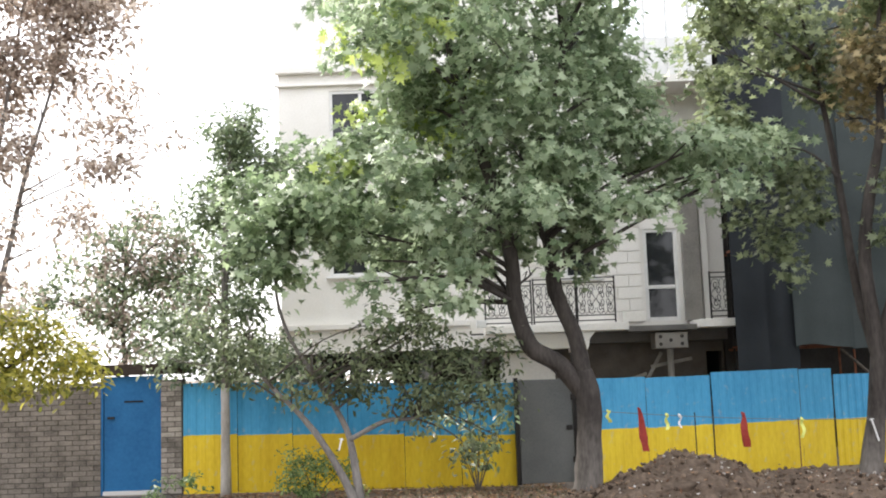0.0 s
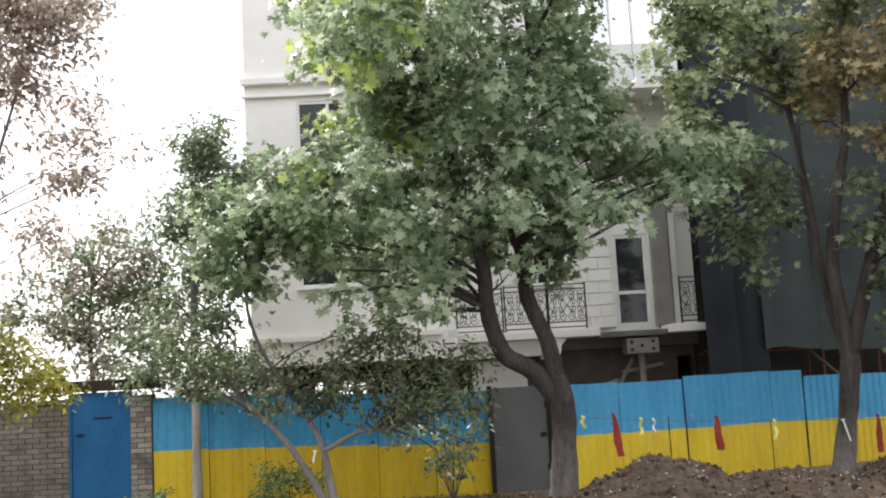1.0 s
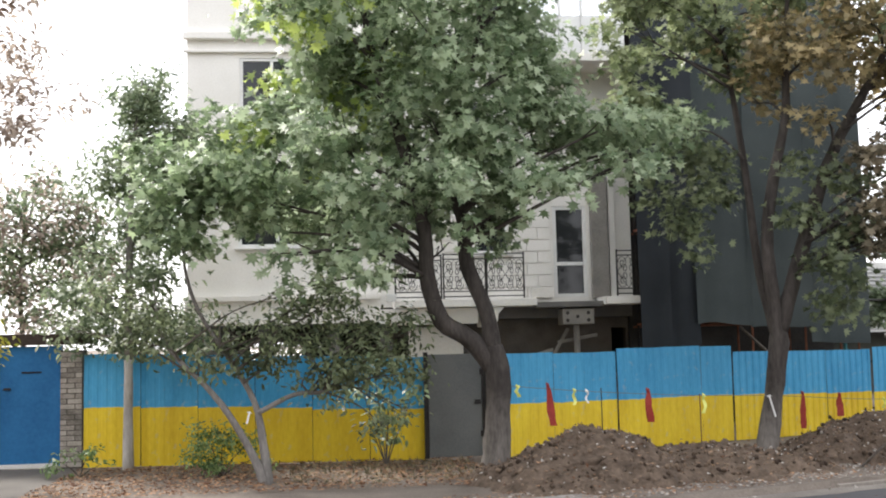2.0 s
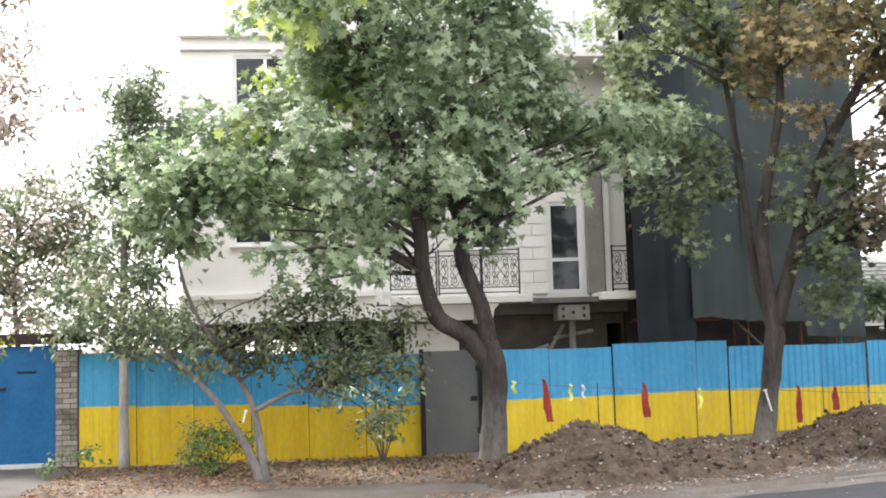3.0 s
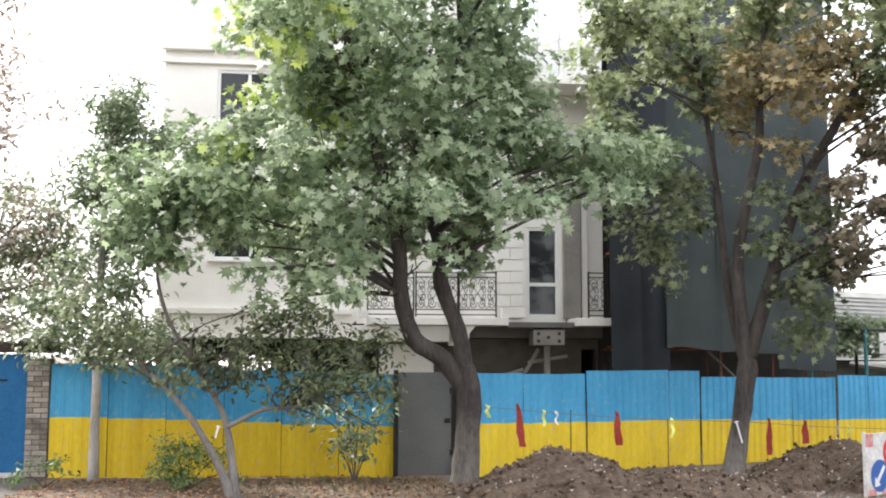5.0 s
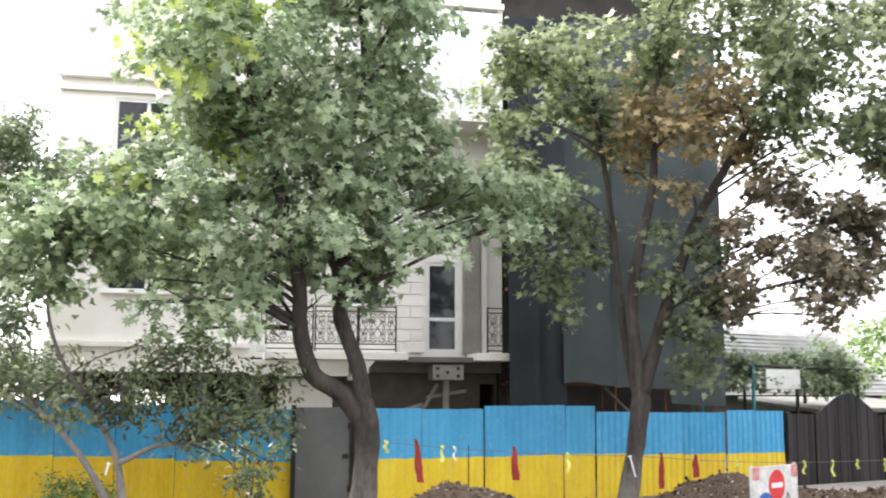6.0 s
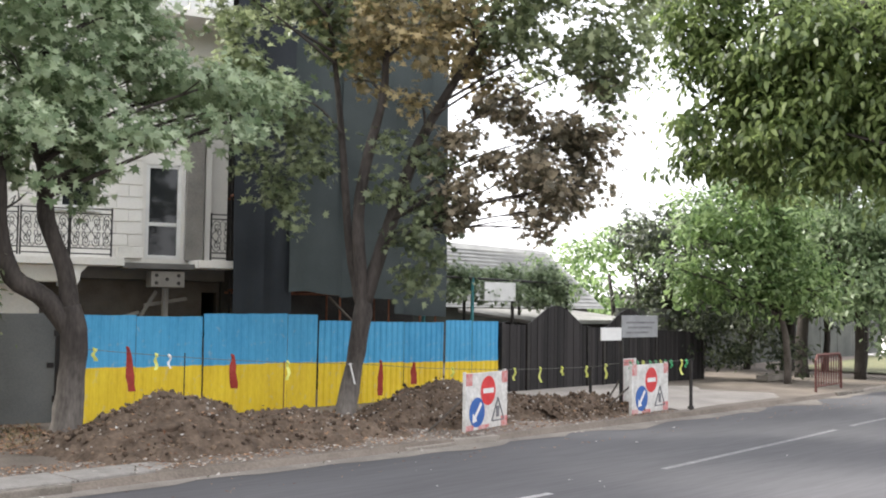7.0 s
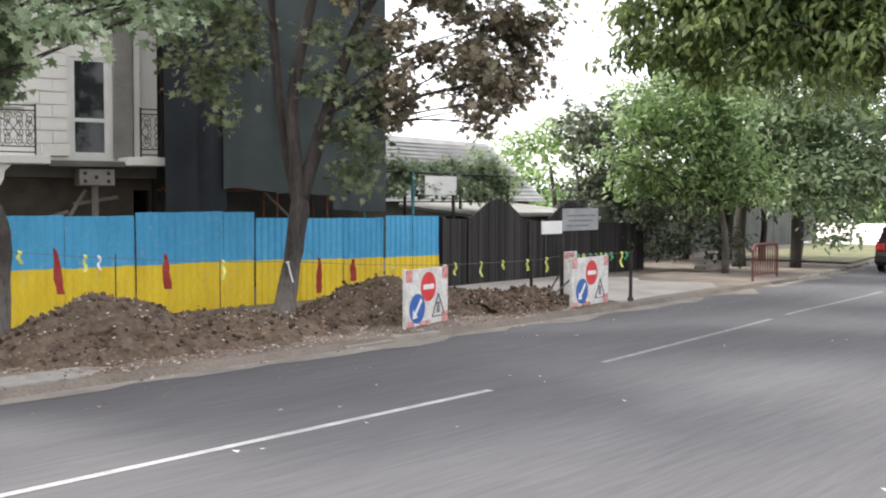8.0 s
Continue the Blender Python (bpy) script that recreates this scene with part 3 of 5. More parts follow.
    for z in (z0 + 0.05, z0 + 0.16, z1 - 0.1):
        part("rail_bar", box(x0, x1, y - 0.012, y + 0.012, z - 0.012, z + 0.012), M_DARK_STEEL, rail)
    for x in (x0, x1):
        part("rail_post", box(x - 0.016, x + 0.016, y - 0.016, y + 0.016, z0, z1 + 0.03), M_DARK_STEEL, rail)
    n = max(1, round((x1 - x0) / 0.46))
    for i in range(n):
        cx, w, h = x0 + (i + 0.5) * (x1 - x0) / n, (x1 - x0) / n / 2, (z1 - z0 - 0.26) / 2
        cz = z0 + 0.16 + h
        for sx in (-1, 1):
            for sz in (-1, 1):
                for turns, size, ox, oz in ((1.4, 0.42, 0.5, 0.55), (1.2, 0.28, 0.32, 0.2)):
                    pts = []
                    for k in range(15):
                        a = turns * 2 * math.pi * k / 14
                        r = size * (1 - 0.75 * k / 14)
                        pts.append((cx + sx * w * (ox + r * math.cos(a)), y, cz + sz * h * (oz + r * math.sin(a))))
                    part("scroll", tube(pts, [0.009] * 15, 4), M_DARK_STEEL, rail)
        part("diamond", tube([(cx - w * 0.96, y, cz), (cx, y, cz + h * 0.96), (cx + w * 0.96, y, cz), (cx, y, cz - h * 0.96), (cx - w * 0.96, y, cz)], [0.009] * 5, 4), M_DARK_STEEL, rail)


railing(0.92, 1.9, 2.87, 3.8, 22.1)
railing(1.95, 2.85, 2.87, 3.82, 22.1)
railing(2.88, 3.68, 2.87, 3.83, 22.1)
railing(5.72, 6.22, 2.87, 3.85, 22.1)

part("edge_cap", box(0.72, 0.93, 22.0, 22.12, 2.84, 3.0, 0.01), M_WHITE, house, "white plastic cap at the balcony corner")

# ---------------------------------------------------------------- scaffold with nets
# solid block; the wing's inner darkness is painted on as its colour
part("core_wall", box(6.31, 11.1, BY + 0.36, 32.9, 0, 12.3), M_DARK, house, "shell of the unfinished wing, its shade put into a near-black colour")
scaffold = thing("scaffold", pose(6.3, 22.0, 0), "scaffold of steel poles before the unfinished wing", "scaffold")
for x in (0.1, 1.2, 2.4, 3.6, 4.8):
    for y in (0.15, 1.0):
        part("pole", tube([(x, y, 0), (x, y, 10.4)], [0.025, 0.025], 8), M_RUST if x > 1 else M_DARK_STEEL, scaffold)
for z in (2.2, 4.3, 6.3, 8.3, 10.2):
    for y in (0.15, 1.0):
        part("ledger", tube([(0, y + 0.05, z), (4.9, y + 0.05, z)], [0.024, 0.024], 8), M_RUST, scaffold)
    part("deck", box(0.05, 4.85, 0.2, 0.95, z + 0.03, z + 0.08), M_RUST, scaffold)
part("brace", tube([(2.1, 0.1, 2.15), (2.9, 0.1, 1.4)], [0.03, 0.03], 8), M_PALE_BARK, scaffold)


def net_panel(x0, x1, z0, z1, y, mat, parent, seed):
    bm = bmesh.new()
    nx, nz = int((x1 - x0) / 0.09), int((z1 - z0) / 0.3)
    rows = []
    for j in range(nz + 1):
        row = []
        for i in range(nx + 1):
            x, z = x0 + (x1 - x0) * i / nx, z0 + (z1 - z0) * j / nz
            fold = 0.1 * noise.noise(Vector((x * 1.7 + seed, z * 0.22, seed))) + 0.035 * noise.noise(Vector((x * 6, z * 0.6, seed + 3)))
            hem = 0.09 * noise.noise(Vector((x * 1.1, seed, 0))) if j == 0 else 0
            row.append(bm.verts.new((x, y + fold, z + hem)))
        rows.append(row)
    for r0, r1 in zip(rows, rows[1:]):
        for i in range(nx):
            bm.faces.new((r0[i], r0[i + 1], r1[i + 1], r1[i]))
    part("net_panel", bm, mat, parent, smooth=True)


def net(edges, z0, z1, y, mat, label, seed):
    t = thing("scaffold_net", pose(0, 0, 0), label, "net", "nets on the scaffold")
    for i, (a, b) in enumerate(zip(edges, edges[1:])):
        net_panel(a, b + 0.06, z0[i], z1, y + 0.03 * (i % 2), mat, t, seed + i * 1.3)


net((6.14, 6.75, 7.4), (1.2, 1.3), 10.5, 21.85, M_NET, "dark slate scaffold net hanging in folds", 2.0)
net((7.38, 8.6, 9.95, 11.2), (2.2, 2.12, 1.75), 10.5, 21.92, M_NET_GREEN, "grey-green scaffold net hanging in folds", 7.0)

# ---------------------------------------------------------------- trees


def leaf_shapes():
    half = [(0.08, 0.07), (0.42, -0.06), (0.25, 0.19), (0.66, 0.38), (0.29, 0.41), (0.4, 0.74), (0.13, 0.6)]
    maple = [(0, 0)] + half + [(0.0, 1.0)] + [(-x, y) for x, y in half[::-1]]
    oval = [(0, 0), (0.2, 0.3), (0.17, 0.65), (0, 1.0), (-0.17, 0.65), (-0.2, 0.3)]
    lance = [(0, 0), (0.1, 0.35), (0, 1.0), (-0.1, 0.35)]
    return {"maple": maple, "oval": oval, "lance": lance}


SHAPES = leaf_shapes()


def crown_mesh(lobes, size, density, shape, rng, droop=0.5, clump=0.16, per=16, flat=0.8, holes=0.35):
    """Leaves in small sprays scattered through the lobes (centre, radius)."""
    centres, normals = [], []
    for c, r in lobes:
        n = max(3, int(density * r * r / per))
        d = rng.normal(size=(n, 3))
        d /= np.linalg.norm(d, axis=1)[:, None]
        rad = r * rng.random(n) ** 0.42 * (1 + 0.25 * rng.normal(size=n))
        p = np.array(c) + d * rad[:, None] * np.array([1, 1, flat])
        keep = np.array([noise.noise(Vector(q) * 1.5 + Vector((5, 1, 2))) > -holes for q in p])
        p, d = p[keep], d[keep]
        k = rng.integers(int(per * 0.5), int(per * 1.5), len(p))
        q = np.repeat(p, k, axis=0)
        q = q + rng.normal(size=q.shape) * clump * np.array([1, 1, 0.6])
        centres.append(q)
        nn = np.repeat(d, k, axis=0) * 0.45 + rng.normal(size=q.shape) * 0.4 + np.array([0, -0.3, 0.75])
        normals.append(nn)
    c, nrm = np.concatenate(centres), np.concatenate(normals)
    nrm /= np.linalg.norm(nrm, axis=1)[:, None]
    way = rng.normal(size=c.shape) + np.array([0, 0, -droop * 1.6])
    way -= nrm * (way * nrm).sum(1)[:, None]
    way /= np.linalg.norm(way, axis=1)[:, None]
    side = np.cross(way, nrm)
    s = size * (0.6 + 0.7 * rng.random(len(c)))
    outline = np.array(SHAPES[shape])
    m = len(outline)
    cup = np.abs(outline[:, 0]) * 0.5 - outline[:, 1] ** 2 * 0.18
    v = c[:, None, :] + s[:, None, None] * (outline[None, :, 0:1] * side[:, None, :] + outline[None, :, 1:2] * way[:, None, :] + cup[None, :, None] * nrm[:, None, :])
    v = v.reshape(-1, 3)
    me = bpy.data.meshes.new("crown")
    total = len(c)
    me.vertices.add(len(v))
    me.vertices.foreach_set("co", v.astype(np.float32).ravel())
    me.loops.add(total * m)
    me.loops.foreach_set("vertex_index", np.arange(total * m, dtype=np.int32))
    me.polygons.add(total)
    me.polygons.foreach_set("loop_start", np.arange(0, total * m, m, dtype=np.int32))
    me.polygons.foreach_set("loop_total", np.full(total, m, dtype=np.int32))
    me.update()
    me.validate()
    return me


def crown(parent, lobes, size, density, shape, mat, seed, label="", name="crown", **more):
    me = crown_mesh(lobes, size, density, shape, np.random.default_rng(seed), **more)
    me.materials.append(mat)
    ob = new(name, me)
    ob.parent = parent
    if label:
        ob["label"] = label
    return ob


def spread(base, lobes, seed, depth):
    """Lobes given as (across, height, radius) seen from the street, set at uneven depths round the trunk; the crown widens away from the street."""
    rng = random.Random(seed)
    far = max(base.matrix_basis.translation.xy.length, 6.0)
    out = []

    def put(a, y, z, r):
        k = 1 + y / far
        out.append(((a * k, y, EYE[2] + (z - EYE[2]) * k), r))

    for a, z, r in lobes:
        put(a, rng.uniform(-depth, depth), z, r)
        if r > 0.6:
            put(a + rng.uniform(-0.3, 0.3), rng.uniform(-depth, depth) * 1.4, z + rng.uniform(-0.3, 0.3), r * 0.85)
    return out


def tree_frame(x, y, label, name="tree", category="tree"):
    """A tree's own frame: its x axis lies across the line of sight from the street."""
    return thing(name, pose(x, y, 0, 0, 0, -math.degrees(math.atan2(x, y))), label, category)


def trunk_part(parent, pts, radii, mat, name="trunk", lean=(), sides=12, label=""):
    depth = list(lean) + [0] * (len(pts) - len(lean))
    p, r = smooth_path([(a, d, z) for (a, z), d in zip(pts, depth)], radii)
    return part(name, tube(p, r, sides, wobble=0.18), mat, parent, label, smooth=True)


def twigs(parent, lobes, joints, radius, mat, seed, step=1):
    """Boughs from the nearest joint of a limb below to each lobe, with side shoots."""
    rng = random.Random(seed)
    nodes = [Vector(j) for j in joints]
    for a, b in zip(joints, joints[1:]):
        if 0.2 < (Vector(a) - Vector(b)).length < 2.6 and b[2] > a[2]:
            nodes += [Vector(a).lerp(Vector(b), k / 7) for k in range(1, 7)]
    for c, r in lobes[::step]:
        c = Vector(c)
        j = min(nodes, key=lambda q: abs(q.z - c.z + 0.5 * (q - c).xy.length) + 0.45 * (q - c).xy.length + rng.uniform(0, 0.25))
        if (j - c).length < 0.25:
            continue
        mid = j.lerp(c, 0.5) + Vector((rng.uniform(-0.15, 0.15), rng.uniform(-0.15, 0.15), rng.uniform(0.0, 0.25)))
        p, rr = smooth_path([j, mid, c], [radius, radius * 0.6, radius * 0.25], 4)
        bm = tube(p, rr, 6, wobble=0.2)
        for _ in range(3):
            e = c + Vector((rng.gauss(0, 1), rng.gauss(0, 1), rng.gauss(0.1, 0.8))) * r * 0.55
            tube([mid.lerp(c, rng.uniform(0.2, 0.9)), c.lerp(e, 0.5) + Vector((0, 0, 0.06)), e], [radius * 0.3, radius * 0.2, radius * 0.08], 5, bm)
        part("bough", bm, mat, parent, smooth=True)


# the large maple before the building
maple = tree_frame(1.95, 15.8, "large leafy green maple with a forked dark trunk", "maple_tree")
fork_a = [(0.2, 1.5), (-0.16, 1.98), (-0.62, 2.3), (-0.82, 2.97), (-0.84, 3.58), (-1.0, 4.46), (-1.34, 5.61), (-1.68, 6.88), (-1.7, 8.2)]
fork_b = [(0.2, 1.6), (0.06, 2.44), (-0.2, 3.13), (-0.25, 3.83), (-0.39, 4.44), (-0.28, 5.59), (0.09, 6.82), (0.0, 8.4)]
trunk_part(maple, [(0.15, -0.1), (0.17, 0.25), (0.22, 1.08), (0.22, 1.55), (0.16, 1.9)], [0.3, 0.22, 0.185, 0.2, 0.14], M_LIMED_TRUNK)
trunk_part(maple, fork_a, [0.15, 0.145, 0.135, 0.125, 0.115, 0.1, 0.08, 0.06, 0.03], M_BARK, "limb")
trunk_part(maple, fork_b, [0.13, 0.125, 0.12, 0.11, 0.1, 0.08, 0.06, 0.03], M_BARK, "limb", (0, 0.1, 0.2, 0.3, 0.3, 0.3, 0.2))
MAPLE = [(-2.9, 7.4, 0.7), (-2.02, 7.52, 1.12), (-0.78, 7.26, 1.12), (0.44, 7.01, 0.95), (-2.5, 6.2, 0.75), (-1.6, 6.22, 1.12), (-0.37, 6.16, 1.12),
         (0.75, 6.1, 0.86), (-3.23, 5.21, 0.73), (-2.15, 5.08, 0.95), (-1.09, 5.12, 0.86), (-0.05, 5.08, 0.95), (0.89, 5.21, 0.9), (1.82, 5.08, 0.69),
         (2.64, 4.96, 0.56), (3.27, 5.15, 0.39), (-2.7, 4.3, 0.73), (-1.64, 4.17, 0.69), (-0.69, 4.05, 0.65), (0.26, 4.19, 0.6), (1.2, 4.33, 0.52),
         (-3.24, 3.74, 0.39), (-2.18, 3.66, 0.47), (-1.31, 3.5, 0.36), (-0.27, 3.69, 0.34), (-3.1, 8.71, 1.12), (-1.64, 8.8, 1.29), (-0.21, 8.6, 1.29),
         (0.74, 8.17, 0.95), (-0.79, 10.15, 1.29), (-2.85, 3.85, 0.45), (-2.4, 4.05, 0.45), (-3.6, 4.3, 0.5), (-2.2, 3.3, 0.34), (-1.5, 3.65, 0.42), (-2.65, 3.75, 0.42), (-0.75, 3.8, 0.42),
         (0.0, 3.95, 0.4), (-2.25, 2.95, 0.24), (0.75, 4.25, 0.42), (2.2, 5.3, 0.5), (2.9, 5.2, 0.5), (2.3, 4.7, 0.42), (-1.35, 3.3, 0.36), (-0.55, 3.4, 0.36), (-1.5, 2.95, 0.3),
         (0.3, 3.7, 0.36), (-2.0, 3.15, 0.32), (-3.1, 4.7, 0.6), (-3.5, 4.0, 0.5), (-2.9, 3.4, 0.4), (1.5, 4.6, 0.45), (2.6, 5.0, 0.5)]
lobes = spread(maple, MAPLE, 3, 1.9) + [((-0.8, -0.9, 4.3), 0.5), ((-0.5, -1.0, 4.95), 0.58), ((-1.3, -0.9, 5.5), 0.6)]
crown(maple, lobes, 0.16, 820, "maple", M_LEAF_MAPLE, 5, holes=0.2, clump=0.15, droop=0.9)
# extra upper-left leaves, their yellow-green painting in sun from behind
backlit_lobes = [(c, r * 1.05) for c, r in lobes if c[0] < -1.5 and c[2] > 4.9]
crown(maple, backlit_lobes, 0.16, 260, "maple", M_LEAF_BACKLIT, 6, "yellow-green leaves with backlight put into their colour", "sunlit_crown", holes=0.1, clump=0.15, droop=0.9)
twigs(maple, lobes, [(a, 0, z) for a, z in fork_a[3:] + fork_b[2:]], 0.045, M_BARK, 8, 2)

# the slender leaning tree before the left fence
leaner = tree_frame(-1.3, 15.6, "slender leaning tree with two crooked stems", "leaning_tree")
stem_a = [(-0.01, -0.08), (-0.21, 0.42), (-0.54, 1.0), (-0.86, 1.41), (-1.27, 1.83), (-1.51, 2.24), (-1.6, 2.9)]
stem_b = [(0.03, -0.08), (-0.05, 0.58), (-0.17, 1.15), (-0.54, 1.82), (-0.95, 2.48), (-1.16, 3.15), (-1.12, 3.65), (-0.9, 4.2)]
trunk_part(leaner, stem_a, [0.085, 0.06, 0.048, 0.04, 0.032, 0.024, 0.01], M_GREY_BARK, "stem")
trunk_part(leaner, stem_b, [0.085, 0.06, 0.046, 0.036, 0.028, 0.024, 0.018, 0.01], M_GREY_BARK, "stem", (0, 0.1, 0.2, 0.2))
trunk_part(leaner, [(-0.12, 1.0), (0.4, 1.25), (0.9, 1.3), (1.3, 1.6)], [0.04, 0.035, 0.03, 0.012], M_GREY_BARK, "stem")
upper = spread(leaner, [(-1.27, 4.33, 0.55), (-0.59, 4.62, 0.55), (-1.6, 3.9, 0.42), (-0.85, 3.9, 0.51), (-0.26, 4.19, 0.51), (0.09, 4.58, 0.42), (-1.55, 4.6, 0.5), (-1.0, 5.0, 0.5), (-0.3, 5.0, 0.45), (-1.2, 3.6, 0.4)], 4, 0.9)
lower = spread(leaner, [(0.7, 2.64, 0.34), (0.37, 2.39, 0.38), (1.46, 2.21, 0.34), (1.88, 1.78, 0.34), (1.2, 1.71, 0.34), (1.45, 1.28, 0.3), (1.7, 0.78, 0.25),
                        (-0.46, 2.15, 0.3), (-0.78, 1.82, 0.3), (0.03, 1.73, 0.3), (0.5, 1.4, 0.25), (0.95, 2.2, 0.32), (1.0, 1.2, 0.25), (0.55, 1.9, 0.3), (2.1, 2.3, 0.28), (-1.3, 2.2, 0.35), (-1.75, 2.5, 0.35), (-2.2, 2.7, 0.38), (-2.7, 2.25, 0.36), (-1.8, 2.05, 0.34), (-0.9, 2.5, 0.34),
                        (2.1, 2.0, 0.32), (1.7, 1.5, 0.32), (1.25, 1.5, 0.28), (2.15, 1.5, 0.26), (2.1, 0.95, 0.28), (1.75, 1.0, 0.28), (0.4, 2.75, 0.3), (1.1, 2.6, 0.3), (0.1, 2.1, 0.3), (-0.3, 1.7, 0.28), (0.75, 1.6, 0.28)], 6, 0.4)
crown(leaner, upper, 0.14, 1800, "maple", M_LEAF_DARK, 15, holes=0.12)
# lower leaves painted darker than the upper ones, as shaded
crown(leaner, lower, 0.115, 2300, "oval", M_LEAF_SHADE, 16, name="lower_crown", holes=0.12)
twigs(leaner, upper + lower, [(a, 0, z) for a, z in stem_a[3:] + stem_b[2:] + [(0.4, 1.25), (0.9, 1.3)]], 0.02, M_PALE_BARK, 9)

# the thin limewashed tree against the fence
thin = tree_frame(-3.95, 18.0, "thin upright tree with limewashed trunk before the fence", "thin_tree")
stem = [(0.18, -0.08), (0.18, 0.8), (0.18, 1.8), (0.19, 3.63), (0.25, 5.29), (0.4, 6.6)]
trunk_part(thin, stem[:3], [0.1, 0.08, 0.075], M_LIMEWASH, label="limewashed lower trunk")
trunk_part(thin, stem[2:], [0.075, 0.06, 0.045, 0.015], M_GREY_BARK, "stem")
lobes = spread(thin, [(0.54, 6.44, 0.5), (0.27, 5.59, 0.6), (1.08, 5.87, 0.4), (-0.1, 4.79, 0.55), (0.65, 4.81, 0.5), (0.38, 3.92, 0.55), (0.38, 3.24, 0.6), (-0.21, 2.86, 0.55),
                      (-0.61, 2.29, 0.45), (0.67, 2.47, 0.55), (0.12, 2.09, 0.4), (1.1, 2.08, 0.4), (-0.89, 2.86, 0.35), (-0.45, 3.62, 0.4), (0.35, 6.15, 0.5), (0.8, 5.6, 0.5), (1.1, 5.2, 0.42), (0.1, 5.3, 0.5)], 5, 0.5)
crown(thin, lobes, 0.125, 3400, "oval", M_LEAF_GREY, 25, holes=0.15)
twigs(thin, lobes, [(a, 0, z) for a, z in stem[2:]] + [(0.18, 0, 2.6), (0.2, 0, 4.4)], 0.025, M_PALE_BARK, 10)

# the forked browned tree before the brick wall and the bushy one behind it
brown = tree_frame(-7.02, 15.48, "tall forked tree with browned leaves above and yellow-green below", "browned_tree")
fork_left = [(0.06, 1.6), (0.06, 2.51), (0.09, 3.36), (0.21, 4.39), (0.32, 5.45), (0.5, 6.7), (0.63, 7.62), (0.79, 8.74)]
fork_right = [(0.1, 1.65), (0.3, 2.5), (0.38, 3.36), (0.55, 4.22), (0.69, 5.02), (0.89, 5.83), (1.13, 6.75), (1.21, 7.4), (1.34, 8.43)]
# glare on this trunk and its limbs is painted in by the paler bark
trunk_part(brown, [(-0.05, -0.1), (-0.02, 0.27), (0.03, 0.92), (0.08, 1.75)], [0.19, 0.15, 0.13, 0.12], M_GREY_BARK)
trunk_part(brown, fork_left, [0.07, 0.06, 0.052, 0.044, 0.034, 0.026, 0.016, 0.008], M_GREY_BARK, "limb")
trunk_part(brown, fork_right, [0.07, 0.056, 0.048, 0.04, 0.034, 0.027, 0.02, 0.014, 0.008], M_GREY_BARK, "limb", (0, 0.1, 0.2, 0.2, 0.2))
trunk_part(brown, [(0.15, 1.9), (0.64, 2.35), (1.12, 2.66)], [0.03, 0.022, 0.008], M_BARK, "bough", (0, -0.2, -0.3))
trunk_part(brown, [(0.06, 1.8), (0.48, 2.16), (1.04, 2.57), (1.67, 2.73)], [0.035, 0.028, 0.018, 0.007], M_BARK, "bough", (0, 0.1, 0.2, 0.3))
top = spread(brown, [(0.14, 7.12, 0.55), (0.71, 7.26, 0.55), (1.3, 7.22, 0.55), (1.91, 7.46, 0.46), (1.13, 6.66, 0.41), (1.64, 6.79, 0.41), (0.06, 5.87, 0.37), (2.17, 6.55, 0.32), (2.43, 5.96, 0.37),
                     (1.94, 5.79, 0.41), (1.64, 5.41, 0.28), (2.11, 5.43, 0.32), (2.79, 5.79, 0.26), (1.47, 6.04, 0.28), (0.39, 5.36, 0.32), (0.03, 5.17, 0.32), (0.71, 6.18, 0.28), (1.21, 4.68, 0.41),
                     (1.5, 4.42, 0.34), (0.96, 8.11, 0.83), (1.91, 8.31, 0.64), (0.05, 8.29, 0.83), (-0.58, 7.15, 0.83), (-0.72, 5.92, 0.83), (-0.83, 8.36, 0.92), (-0.63, 4.72, 0.64),
                     (0.2, 3.6, 0.4), (0.5, 4.3, 0.4), (-0.2, 4.0, 0.45), (0.8, 5.0, 0.36), (0.1, 3.0, 0.35), (0.6, 5.6, 0.4), (0.45, 6.5, 0.45)], 7, 0.6)
crown(brown, top, 0.13, 2300, "oval", M_LEAF_BROWN, 35, holes=0.15, clump=0.18)
low_leaves = spread(brown, [(0.4, 2.33, 0.41), (0.8, 2.49, 0.41), (1.21, 2.31, 0.37), (1.54, 2.38, 0.32), (0.64, 1.98, 0.3), (1.12, 2.01, 0.3), (1.66, 2.12, 0.26), (0.96, 2.83, 0.32), (0.47, 2.84, 0.32),
                            (0.08, 2.17, 0.46), (-0.5, 2.6, 0.6), (-0.9, 3.3, 0.7)], 9, 0.4)
crown(brown, low_leaves, 0.12, 2700, "oval", M_LEAF_YELLOW, 45, "yellow-green lower leaves", "lower_crown", holes=0.25)
twigs(brown, top, [(a, 0, z) for a, z in fork_left[2:] + fork_right[2:]], 0.014, M_PALE_BARK, 11, 2)
bushy = tree_frame(-8.2, 20.6, "bushy tree with sparse green and brown leaves behind the wall", "browned_tree")
trunk_part(bushy, [(1.9, -0.1), (1.9, 1.5), (1.8, 3.2), (1.9, 5.2)], [0.07, 0.06, 0.04, 0.012], M_PALE_BARK)
lobes = spread(bushy, [(1.42, 4.9, 0.54), (2.1, 5.38, 0.54), (2.68, 4.91, 0.54), (1.53, 4.08, 0.6), (2.21, 4.32, 0.6), (2.9, 4.08, 0.54), (0.97, 3.4, 0.6), (1.75, 3.27, 0.6), (2.43, 3.37, 0.54), (3.14, 4.67, 0.42),
                       (0.65, 4.32, 0.48), (0.11, 3.75, 0.48), (2.08, 2.6, 0.45), (2.88, 3.01, 0.48), (-0.31, 3.3, 0.42), (3.4, 3.6, 0.5)], 8, 0.5)
